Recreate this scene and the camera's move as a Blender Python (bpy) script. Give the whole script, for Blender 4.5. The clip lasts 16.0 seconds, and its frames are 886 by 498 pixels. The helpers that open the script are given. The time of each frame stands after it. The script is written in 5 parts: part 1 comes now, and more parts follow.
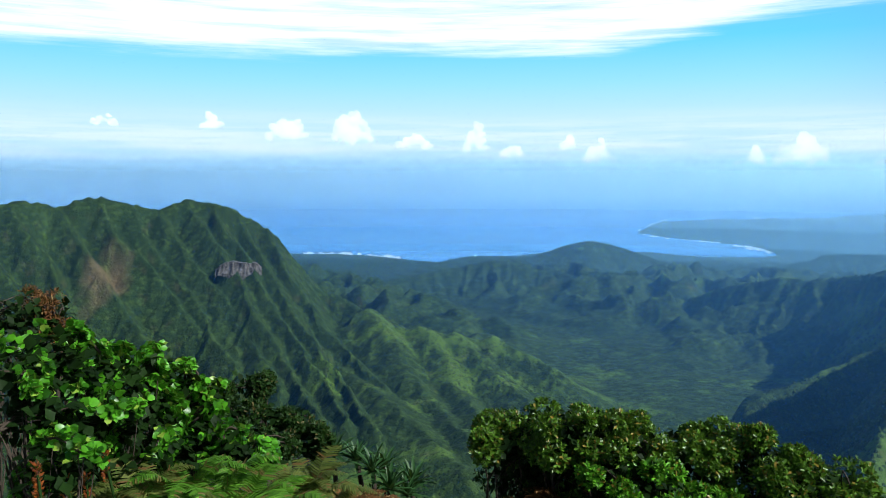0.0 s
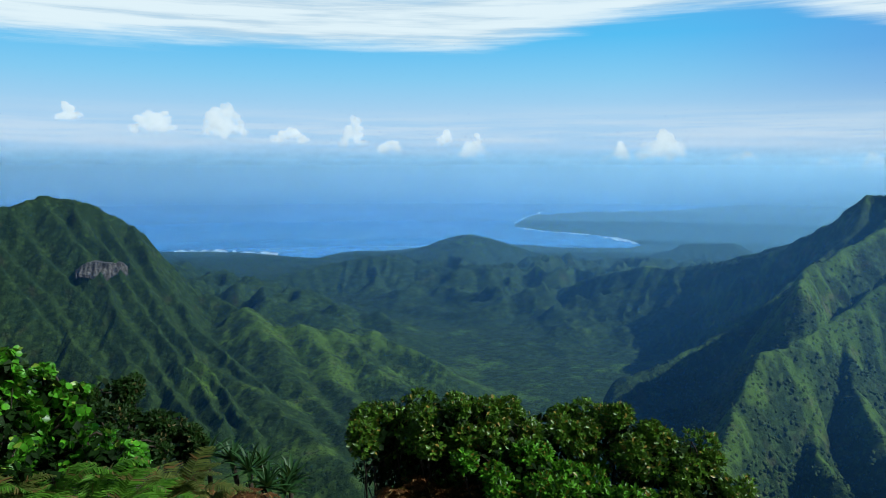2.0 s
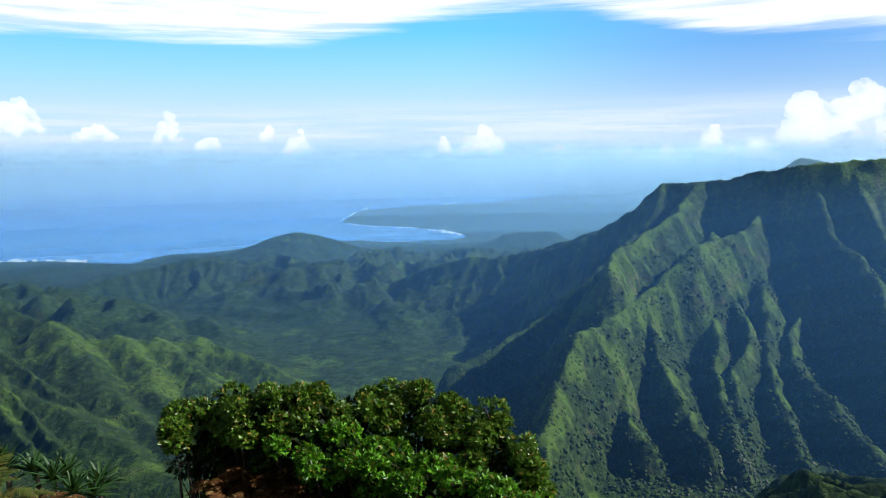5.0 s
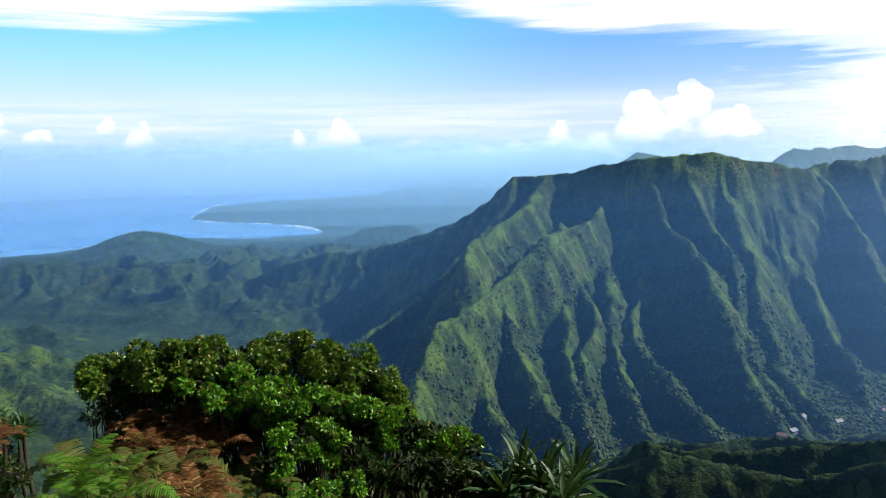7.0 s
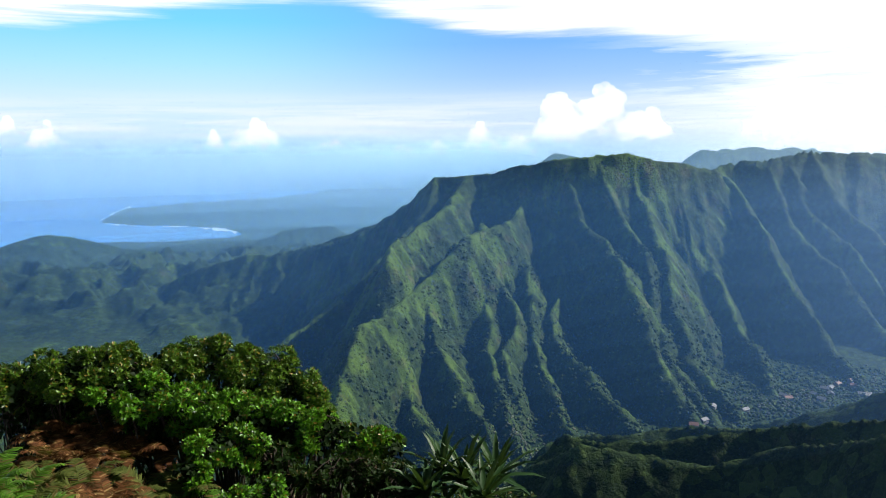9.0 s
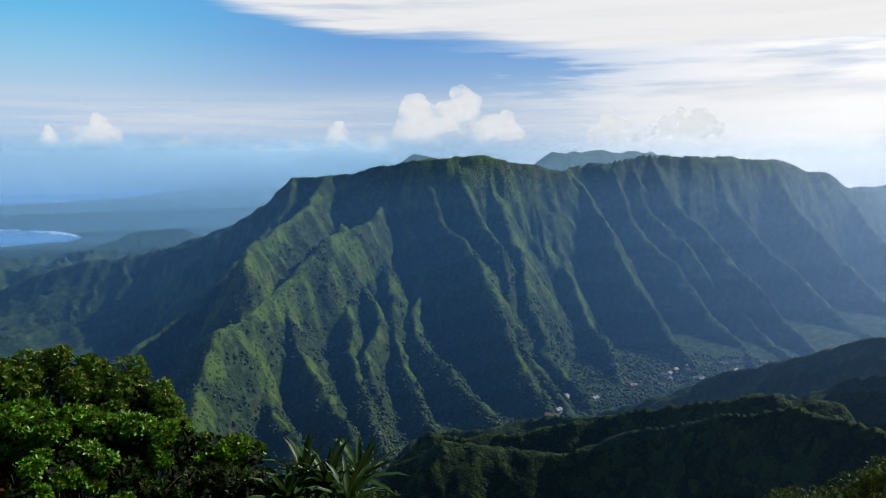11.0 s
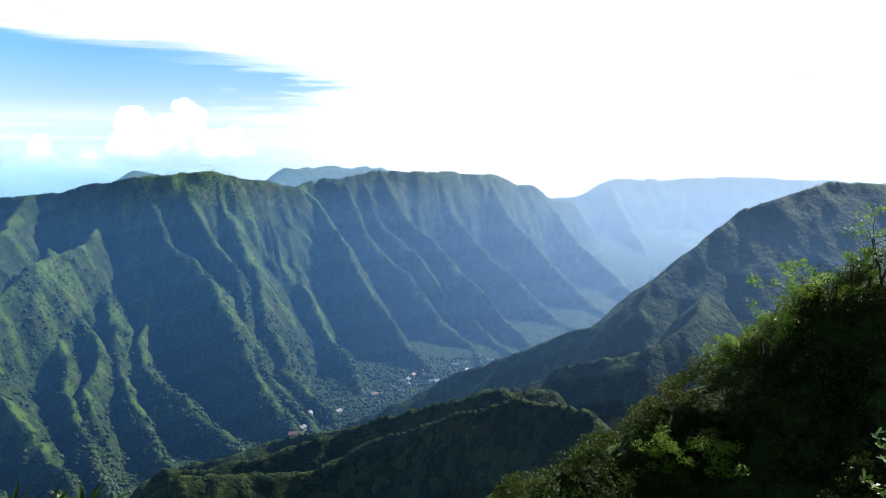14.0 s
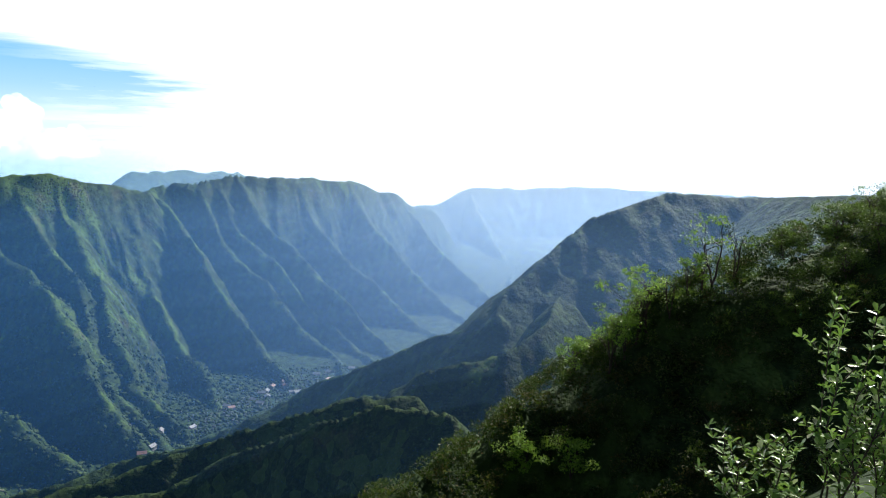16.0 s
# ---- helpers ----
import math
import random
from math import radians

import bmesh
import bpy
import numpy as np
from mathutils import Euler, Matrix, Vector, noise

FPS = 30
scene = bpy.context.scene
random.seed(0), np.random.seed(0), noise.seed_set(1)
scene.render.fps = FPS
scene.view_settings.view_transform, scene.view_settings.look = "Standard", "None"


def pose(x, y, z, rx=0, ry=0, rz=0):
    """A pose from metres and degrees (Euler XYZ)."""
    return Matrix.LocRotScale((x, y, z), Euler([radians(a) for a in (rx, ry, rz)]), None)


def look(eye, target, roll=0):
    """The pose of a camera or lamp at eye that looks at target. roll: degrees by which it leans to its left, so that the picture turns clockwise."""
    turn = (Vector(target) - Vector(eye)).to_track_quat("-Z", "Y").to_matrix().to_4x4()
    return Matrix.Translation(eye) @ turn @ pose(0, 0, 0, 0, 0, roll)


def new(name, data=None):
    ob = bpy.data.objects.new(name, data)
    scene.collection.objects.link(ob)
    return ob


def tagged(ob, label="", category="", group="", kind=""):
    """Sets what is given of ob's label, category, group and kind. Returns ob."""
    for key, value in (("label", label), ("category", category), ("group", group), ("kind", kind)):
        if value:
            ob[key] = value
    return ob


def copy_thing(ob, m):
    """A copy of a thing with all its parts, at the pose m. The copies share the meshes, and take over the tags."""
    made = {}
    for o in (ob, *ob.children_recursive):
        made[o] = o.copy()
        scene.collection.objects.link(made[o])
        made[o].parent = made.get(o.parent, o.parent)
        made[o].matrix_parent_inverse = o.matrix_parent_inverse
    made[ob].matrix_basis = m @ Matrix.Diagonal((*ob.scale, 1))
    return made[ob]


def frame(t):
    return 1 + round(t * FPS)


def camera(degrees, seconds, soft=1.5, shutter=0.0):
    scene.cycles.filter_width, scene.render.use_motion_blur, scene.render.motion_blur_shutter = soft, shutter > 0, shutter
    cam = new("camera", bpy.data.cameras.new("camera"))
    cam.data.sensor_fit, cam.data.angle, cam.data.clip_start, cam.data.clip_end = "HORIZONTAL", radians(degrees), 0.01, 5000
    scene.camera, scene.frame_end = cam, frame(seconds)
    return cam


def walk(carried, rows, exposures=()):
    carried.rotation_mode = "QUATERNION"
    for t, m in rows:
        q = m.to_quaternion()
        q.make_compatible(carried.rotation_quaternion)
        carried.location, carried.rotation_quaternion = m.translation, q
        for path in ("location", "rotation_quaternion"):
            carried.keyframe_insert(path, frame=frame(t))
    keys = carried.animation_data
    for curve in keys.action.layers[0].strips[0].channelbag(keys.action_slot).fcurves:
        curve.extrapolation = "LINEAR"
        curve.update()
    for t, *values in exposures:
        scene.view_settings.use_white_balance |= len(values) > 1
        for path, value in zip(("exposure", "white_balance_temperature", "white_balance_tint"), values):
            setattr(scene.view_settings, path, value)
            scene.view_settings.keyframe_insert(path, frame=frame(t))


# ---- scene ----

cam = camera(61.85, 16.0, soft=0.75)

EYE = 350.0     # height of the lookout's eye above the sea

# seconds, x, y, height over EYE, yaw, pitch, roll
PATH = [
    (0.0, 0.45, 2.29, 0.05, 7.22, -5.52, 0.0),
    (0.5, 0.46, 2.27, 0.05, 4.91, -5.57, -0.1),
    (1.0, 0.47, 2.25, 0.05, 2.52, -5.66, -0.17),
    (1.5, 0.48, 2.23, 0.05, 0.17, -5.79, -0.13),
    (2.0, 0.5, 2.19, 0.06, -2.15, -5.93, 0.0),
    (2.5, 0.54, 2.13, 0.07, -4.47, -6.1, 0.15),
    (3.0, 0.6, 2.05, 0.09, -6.68, -6.27, 0.34),
    (3.5, 0.66, 1.95, 0.1, -8.89, -6.42, 0.51),
    (4.4, 0.7, 1.83, 0.09, -12.7, -6.4, 0.8),
    (5.4, 0.68, 1.62, 0.07, -16.9, -6.35, 1.15),
    (6.0, 0.6, 1.4, 0.06, -19.37, -6.43, 1.29),
    (6.5, 0.27, 0.6, 0.01, -23.44, -7.01, 1.08),
    (7.0, 0, 0.06, 0, -26.36, -7.03, 1.07),
    (7.5, 0, 0, 0, -27.31, -6.78, 1.11),
    (8.0, 0, 0, 0, -28.55, -6.81, 1.13),
    (8.5, 0, 0, 0, -30.28, -6.98, 1.12),
    (9.7, 0, 0, 0, -35.9, -7.15, 0.85),
    (11.0, 0, 0, 0, -43.27, -7.19, 0.51),
    (11.5, 0, 0, 0, -46.75, -7.02, 0.37),
    (12.0, 0, 0, 0, -50.26, -6.8, 0.15),
    (12.5, 0, 0, 0, -53.84, -6.68, 0.19),
    (13.0, 0, 0, 0, -57.3, -6.57, 0.43),
    (13.5, 0, 0, 0, -60.6, -6.37, 0.67),
    (14.0, 0, 0, 0, -63.64, -6.22, 0.73),
    (14.5, 0, 0, 0, -66.64, -6.03, 0.67),
    (15.0, 0, 0, 0, -69.49, -5.8, 0.4),
    (15.5, 0, 0, 0, -72.08, -5.69, 0.09),
    (16.0, 0, 0, 0, -74.4, -5.7, -0.19),
]
# seconds, stops, kelvin, tint
EXPOSURES = [(0.0, 0.05, 6000, 3), (0.4, -0.14, 5850, 0), (1.2, -0.42, 5800, -2), (3.7, -0.44, 5800, -2), (5.6, 0.12, 6650, 10), (8.7, 0.12, 6700, 11),
             (10.8, -0.46, 6600, 11), (12.3, -0.46, 6600, 11), (13.2, 0.20, 6550, 11), (16.0, 0.4, 6550, 11)]


def aim(x, y, up, yaw, pitch, roll):
    return pose(x, y, EYE + up, 0, 0, yaw) @ pose(0, 0, 0, 90 + pitch) @ pose(0, 0, 0, 0, 0, -roll)


walk(cam, [(t, aim(*row)) for t, *row in PATH], EXPOSURES)

# ---------------------------------------------------------------- light
SUN_AZ, SUN_EL = -110.0, 40.0
world = bpy.data.worlds.new("world")
scene.world = world
world.use_nodes = True
wn = world.node_tree
sky = wn.nodes.new("ShaderNodeTexSky")
sky.sky_type = "NISHITA"
sky.sun_disc = False
sky.sun_elevation = radians(SUN_EL)
sky.sun_rotation = radians(-SUN_AZ)
sky.altitude = 300
sky.dust_density = 1.0
wn.nodes["Background"].inputs["Strength"].default_value = 0.020
wn.links.new(sky.outputs[0], wn.nodes["Background"].inputs["Color"])

sun_way = Vector((-math.sin(radians(SUN_AZ)) * math.cos(radians(SUN_EL)),
                  math.cos(radians(SUN_AZ)) * math.cos(radians(SUN_EL)), math.sin(radians(SUN_EL))))
sun = new("sun", bpy.data.lights.new("sun", "SUN"))
sun.data.energy, sun.data.angle, sun.data.color = 5.6, radians(0.6), (1.0, 0.95, 0.86)
sun.matrix_world = look(sun_way * 3000, (0, 0, 0))
scene.cycles.transparent_max_bounces = 128


# ---------------------------------------------------------------- materials
class Nodes:
    """A small wrapper to write node materials."""

    def __init__(self, name):
        self.mat = bpy.data.materials.new(name)
        self.mat.use_nodes = True
        self.tree = self.mat.node_tree
        self.tree.nodes.clear()
        self.out = self.node("ShaderNodeOutputMaterial")

    def node(self, kind, **values):
        n = self.tree.nodes.new(kind)
        for k, v in values.items():
            setattr(n, k, v)
        return n

    def put(self, socket, value):
        if isinstance(value, bpy.types.NodeSocket):
            self.tree.links.new(value, socket)
        elif value is not None:
            if socket.type in ("RGBA",) and len(value) == 3:
                value = (*value, 1.0)
            socket.default_value = value

    def math(self, op, a, b=None, c=None, clamp=False):
        n = self.node("ShaderNodeMath", operation=op, use_clamp=clamp)
        for i, v in enumerate((a, b, c)):
            self.put(n.inputs[i], v)
        return n.outputs[0]

    def span(self, v, a, b, lo=0.0, hi=1.0):
        n = self.node("ShaderNodeMapRange", interpolation_type="SMOOTHSTEP")
        for i, x in enumerate((v, a, b, lo, hi)):
            self.put(n.inputs[i], x)
        return n.outputs[0]

    def noise(self, vec, scale, detail=4.0, rough=0.55, kind="ShaderNodeTexNoise", out=0):
        n = self.node(kind)
        self.put(n.inputs["Vector"], vec)
        n.inputs["Scale"].default_value = scale
        if "Detail" in n.inputs:
            n.inputs["Detail"].default_value = detail
            n.inputs["Roughness"].default_value = rough
        return n.outputs[out]

    def mix(self, f, a, b, mode="MIX"):
        n = self.node("ShaderNodeMix", data_type="RGBA", blend_type=mode)
        self.put(n.inputs[0], f)
        self.put(n.inputs[6], a)
        self.put(n.inputs[7], b)
        return n.outputs[2]

    def ramp(self, f, stops):
        n = self.node("ShaderNodeValToRGB")
        self.put(n.inputs[0], f)
        e = n.color_ramp.elements
        while len(e) < len(stops):
            e.new(0.5)
        for el, (p, c) in zip(e, stops):
            el.position, el.color = p, (*c, 1.0)
        return n.outputs[0]

    def bump(self, height, strength, distance):
        n = self.node("ShaderNodeBump")
        self.put(n.inputs["Height"], height)
        n.inputs["Strength"].default_value = strength
        n.inputs["Distance"].default_value = distance
        return n.outputs[0]

    def surface(self, colour, rough=0.7, normal=None, **more):
        n = self.node("ShaderNodeBsdfPrincipled")
        self.put(n.inputs["Base Color"], colour)
        self.put(n.inputs["Roughness"], rough)
        if normal is not None:
            self.put(n.inputs["Normal"], normal)
        for k, v in more.items():
            self.put(n.inputs[k.replace("_", " ")], v)
        self.tree.links.new(n.outputs[0], self.out.inputs[0])
        return self.mat


def terrain_material():
    m = Nodes("hillside")
    geo = m.node("ShaderNodeNewGeometry")
    pos = geo.outputs["Position"]
    sep = m.node("ShaderNodeSeparateXYZ")
    m.put(sep.inputs[0], geo.outputs["Normal"])
    steep = sep.outputs["Z"]
    mid = m.noise(pos, 0.03, 6, 0.65)
    fine = m.noise(pos, 0.16, 4, 0.7)
    grain = m.noise(pos, 0.6, 3, 0.7)
    grass = m.mix(fine, (0.045, 0.098, 0.013), (0.100, 0.165, 0.028))
    grass = m.mix(m.span(mid, 0.55, 0.75), grass, (0.10, 0.115, 0.04))
    wood = m.mix(fine, (0.006, 0.020, 0.005), (0.020, 0.044, 0.011))
    wood = m.mix(m.span(grain, 0.4, 0.75), wood, (0.036, 0.068, 0.018))
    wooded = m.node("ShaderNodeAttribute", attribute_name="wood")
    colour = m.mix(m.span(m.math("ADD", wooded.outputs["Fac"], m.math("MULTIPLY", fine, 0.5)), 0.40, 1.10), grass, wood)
    canopy = m.node("ShaderNodeTexVoronoi")
    m.put(canopy.inputs["Vector"], pos)
    canopy.inputs["Scale"].default_value = 0.16
    tuft = m.math("SUBTRACT", 1.0, canopy.outputs["Distance"])
    tint = m.node("ShaderNodeSeparateColor")
    m.put(tint.inputs[0], canopy.outputs["Color"])
    colour = m.mix(m.math("MULTIPLY", wooded.outputs["Fac"], m.span(tint.outputs[0], 0.45, 1.0, 0.0, 0.6)), colour, (0.060, 0.105, 0.022))
    dots = m.node("ShaderNodeTexVoronoi")
    m.put(dots.inputs["Vector"], pos)
    dots.inputs["Scale"].default_value = 0.24
    pick = m.node("ShaderNodeSeparateColor")
    m.put(pick.inputs[0], dots.outputs["Color"])
    dot = m.math("MULTIPLY", m.span(wooded.outputs["Fac"], 0.5, 1.0, 1.0, 0.35), m.span(dots.outputs["Distance"], 0.52, 0.34))
    dot = m.math("MULTIPLY", dot, m.span(m.math("ADD", pick.outputs[1], m.math("MULTIPLY", mid, 0.9)), 0.95, 1.05))
    colour = m.mix(m.math("MULTIPLY", dot, 0.85), colour, m.mix(pick.outputs[2], (0.010, 0.028, 0.007), (0.035, 0.065, 0.016)))
    slip = m.node("ShaderNodeAttribute", attribute_name="bare")
    earth = m.mix(grain, (0.12, 0.085, 0.045), (0.19, 0.145, 0.08))
    bare = m.math("MULTIPLY", m.span(steep, 0.62, 0.45), m.span(mid, 0.5, 0.68))
    colour = m.mix(m.math("MAXIMUM", m.math("MULTIPLY", bare, 0.25), m.math("MULTIPLY", slip.outputs["Fac"], 0.8)), colour, earth)
    return m.surface(colour, 0.85, m.bump(m.math("ADD", m.math("MULTIPLY", tuft, m.math("MULTIPLY", wooded.outputs["Fac"], 0.6)), m.math("ADD", m.math("MULTIPLY", dot, 0.9), m.math("ADD", fine, m.math("MULTIPLY", grain, 0.5)))), 1.0, 1.5),
                     Specular_IOR_Level=0.15)


def water_material():
    m = Nodes("sea_water")
    geo = m.node("ShaderNodeNewGeometry")
    pos = geo.outputs["Position"]
    big = m.noise(pos, 0.0012, 5, 0.6)
    colour = m.mix(m.span(big, 0.35, 0.7), (0.09, 0.32, 0.70), (0.13, 0.37, 0.77))
    wave = m.noise(pos, 0.05, 4, 0.6)
    return m.surface(colour, 0.08, m.bump(wave, 0.03, 1.0), Specular_IOR_Level=0.5)


def sky_material():
    """The far sky behind everything: blue that pales to the horizon, thin high cloud, and bright haze under the sun."""
    m = Nodes("sky_distance")
    geo = m.node("ShaderNodeNewGeometry")
    rel = m.node("ShaderNodeVectorMath", operation="SUBTRACT")
    m.put(rel.inputs[0], geo.outputs["Position"])
    rel.inputs[1].default_value = (0, 0, EYE)
    unit = m.node("ShaderNodeVectorMath", operation="NORMALIZE")
    m.put(unit.inputs[0], rel.outputs[0])
    sep = m.node("ShaderNodeSeparateXYZ")
    m.put(sep.inputs[0], unit.outputs[0])
    el = m.math("MULTIPLY", m.math("ARCSINE", sep.outputs["Z"]), 57.2958)
    az = m.math("MULTIPLY", m.math("ARCTAN2", sep.outputs["X"], sep.outputs["Y"]), 57.2958)   # to the right
    blue = m.ramp(m.math("DIVIDE", m.math("ADD", el, 2.0), 20.0),
                  [(0.0, (0.32, 0.63, 1.02)), (0.10, (0.38, 0.69, 1.03)), (0.20, (0.49, 0.73, 1.02)), (0.32, (0.58, 0.79, 1.03)),
                   (0.45, (0.37, 0.74, 1.05)), (0.60, (0.18, 0.64, 1.06)), (0.8, (0.15, 0.52, 0.98)), (1.0, (0.12, 0.45, 0.95))])
    deep = m.ramp(m.math("DIVIDE", m.math("ADD", el, 2.0), 20.0),
                  [(0.0, (0.46, 0.64, 0.90)), (0.12, (0.52, 0.70, 0.93)), (0.28, (0.54, 0.72, 0.94)), (0.40, (0.32, 0.56, 0.93)), (0.52, (0.19, 0.46, 0.92)),
                   (0.8, (0.14, 0.42, 0.92)), (1.0, (0.12, 0.38, 0.90))])
    blue = m.mix(m.span(az, 14.0, 40.0), blue, deep)
    flat = m.node("ShaderNodeCombineXYZ")
    m.put(flat.inputs[0], m.math("MULTIPLY", az, 0.035))
    m.put(flat.inputs[1], m.math("MULTIPLY", el, 0.33))
    n1 = m.noise(flat.outputs[0], 1.0, 7, 0.55)
    n2 = m.noise(flat.outputs[0], 3.1, 5, 0.6)
    long = m.node("ShaderNodeCombineXYZ")
    m.put(long.inputs[0], m.math("MULTIPLY", az, 0.045))
    m.put(long.inputs[1], m.math("MULTIPLY", el, 0.9))
    n3 = m.noise(long.outputs[0], 1.3, 7, 0.62)
    body = m.math("ADD", m.math("MULTIPLY", n1, 0.45), m.math("ADD", m.math("MULTIPLY", n2, 0.2), m.math("MULTIPLY", n3, 0.35)))
    dip = m.math("MULTIPLY", m.span(az, 2.0, 20.0), m.span(az, 38.0, 24.0))
    edge = m.math("SUBTRACT", el, m.math("MULTIPLY", dip, 2.1))
    lift = m.math("ADD", m.span(edge, 6.6, 10.6, -0.42, 0.20), m.span(az, 41.0, 58.0, 0.0, 0.42))
    cirrus = m.span(m.math("ADD", body, lift), 0.40, 0.70)
    streak = m.noise(flat.outputs[0], 1.7, 6, 0.6)
    open_sky = m.math("MULTIPLY", m.span(el, 2.8, 5.2), m.span(el, 10.5, 7.5))
    low = m.math("MULTIPLY", m.span(az, 44.0, 72.0), m.span(el, 7.0, 0.5))
    sunward = m.math("MULTIPLY", open_sky, m.span(az, 40.0, 52.0))
    wide = m.math("ADD", m.span(az, 44.0, 76.0), m.math("MULTIPLY", sunward, m.span(streak, 0.32, 0.60, -0.65, 0.2)))
    glow = m.math("MAXIMUM", low, m.math("MAXIMUM", wide, 0.0), clamp=True)
    mist = m.math("MULTIPLY", m.math("MULTIPLY", m.span(el, 0.6, 2.4), m.span(el, 5.4, 2.8)), m.span(n3, 0.38, 0.62, 0.15, 0.75))
    blue = m.mix(mist, blue, (0.84, 0.91, 1.04))
    colour = m.mix(glow, blue, (1.3, 1.32, 1.34))
    colour = m.mix(m.math("MULTIPLY", cirrus, 0.95), colour, m.mix(m.span(n3, 0.36, 0.58), m.mix(m.span(az, 34.0, 50.0), (0.78, 0.87, 0.97), (1.06, 1.08, 1.10)), (1.12, 1.13, 1.14)))
    em = m.node("ShaderNodeEmission")
    m.put(em.inputs[0], colour)
    em.inputs[1].default_value = 1.06
    m.tree.links.new(em.outputs[0], m.out.inputs[0])
    return m.mat


def veil_material(density, low, high, tone, over_sea, whiten):
    """Thin sea haze: it lets nearly all light through, scatters a little of it, and thins out with height."""
    m = Nodes("haze_air")
    geo = m.node("ShaderNodeNewGeometry")
    sep = m.node("ShaderNodeSeparateXYZ")
    m.put(sep.inputs[0], geo.outputs["Position"])
    clear = m.node("ShaderNodeBsdfTransparent")
    scatter = m.node("ShaderNodeBsdfDiffuse")
    back = m.node("ShaderNodeBsdfTranslucent")
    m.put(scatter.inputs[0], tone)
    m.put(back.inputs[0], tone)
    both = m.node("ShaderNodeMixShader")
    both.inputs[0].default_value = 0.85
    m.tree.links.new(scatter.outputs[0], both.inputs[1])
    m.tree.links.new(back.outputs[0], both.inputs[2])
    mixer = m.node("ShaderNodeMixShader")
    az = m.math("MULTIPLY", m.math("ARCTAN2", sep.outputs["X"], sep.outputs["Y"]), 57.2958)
    # sun glare set by azimuth: land sheets get denser and whiter-tinted towards the sun
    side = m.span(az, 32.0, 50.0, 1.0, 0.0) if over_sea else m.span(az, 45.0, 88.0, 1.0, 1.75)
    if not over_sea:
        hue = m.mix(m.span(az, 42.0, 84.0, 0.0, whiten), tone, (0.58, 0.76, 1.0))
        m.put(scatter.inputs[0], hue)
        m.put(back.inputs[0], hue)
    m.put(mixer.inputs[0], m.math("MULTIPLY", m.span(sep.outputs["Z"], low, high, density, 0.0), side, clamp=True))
    m.tree.links.new(clear.outputs[0], mixer.inputs[1])
    m.tree.links.new(both.outputs[0], mixer.inputs[2])
    m.tree.links.new(mixer.outputs[0], m.out.inputs[0])
    return m.mat


MAT_LAND = terrain_material()
MAT_SEA = water_material()
MAT_SKY = sky_material()


# ---------------------------------------------------------------- mesh helpers
def mesh_from(name, verts, faces, material, smooth=True):
    """A mesh from arrays of places and of quads or triangles."""
    verts = np.asarray(verts, dtype=np.float32)
    faces = np.asarray(faces, dtype=np.int32)
    me = bpy.data.meshes.new(name)
    me.vertices.add(len(verts))
    me.vertices.foreach_set("co", verts.ravel())
    k = faces.shape[1]
    me.loops.add(faces.size)
    me.loops.foreach_set("vertex_index", faces.ravel())
    me.polygons.add(len(faces))
    me.polygons.foreach_set("loop_start", np.arange(0, faces.size, k, dtype=np.int32))
    me.polygons.foreach_set("use_smooth", np.full(len(faces), smooth))
    me.update(calc_edges=True)
    me.materials.append(material)
    return me


def grid_faces(rows, cols, wrap=False):
    i = np.arange(rows - 1)[:, None]
    j = np.arange(cols if wrap else cols - 1)[None, :]
    k = (j + 1) % cols
    return np.stack([i * cols + j, i * cols + k, (i + 1) * cols + k, (i + 1) * cols + j], -1).reshape(-1, 4)


def hash2(ix, iy, seed):
    h = (ix * 374761393 + iy * 668265263 + seed * 974711) & 0x7FFFFFFF
    h = ((h ^ (h >> 13)) * 1274126177) & 0x7FFFFFFF
    return ((h ^ (h >> 16)) & 0xFFFF) / 65535.0


def value_noise(x, y, seed=0):
    ix, iy = np.floor(x).astype(np.int64), np.floor(y).astype(np.int64)
    fx, fy = x - ix, y - iy
    fx, fy = fx * fx * (3 - 2 * fx), fy * fy * (3 - 2 * fy)
    a, b = hash2(ix, iy, seed), hash2(ix + 1, iy, seed)
    c, d = hash2(ix, iy + 1, seed), hash2(ix + 1, iy + 1, seed)
    return (a + (b - a) * fx) * (1 - fy) + (c + (d - c) * fx) * fy


def fbm(x, y, octaves=4, seed=0, gain=0.5):
    total, amp, norm = 0.0, 1.0, 0.0
    for o in range(octaves):
        total = total + amp * value_noise(x, y, seed + o)
        norm += amp
        amp *= gain
        x, y = x * 2.03 + 17.3, y * 2.03 - 9.1
    return total / norm * 2 - 1


# ---------------------------------------------------------------- the lie of the land
RIDGE_EAST = [(551, 1395, 171), (629, 1251, 222), (665, 1152, 275), (684, 1094, 316), (717, 1048, 320), (750, 1013, 325), (774, 969, 336), (802, 933, 342), (840, 885, 348), (888, 851, 350), (937, 828, 340), (999, 816, 332), (1066, 811, 320)]
RIDGE_FAR = [(1091, 909, 289), (1115, 880, 311), (1146, 856, 331), (1200, 814, 336), (1270, 760, 350), (1344, 731, 347), (1438, 701, 345), (1548, 652, 340), (1629, 639, 326), (1685, 633, 309), (1745, 614, 308), (1853, 607, 270), (2015, 592, 257)]
RIDGE_HEAD = [(2377, 774, 249), (2498, 721, 250), (2625, 632, 310), (2759, 476, 303), (2786, 280, 310), (2798, 109, 304), (2799, -54, 294), (2677, -354, 286)]
PLATEAU = [(2141, 1956, 226), (2221, 1864, 303), (2277, 1796, 362), (2403, 1710, 367), (2569, 1550, 362), (2724, 1480, 326)]
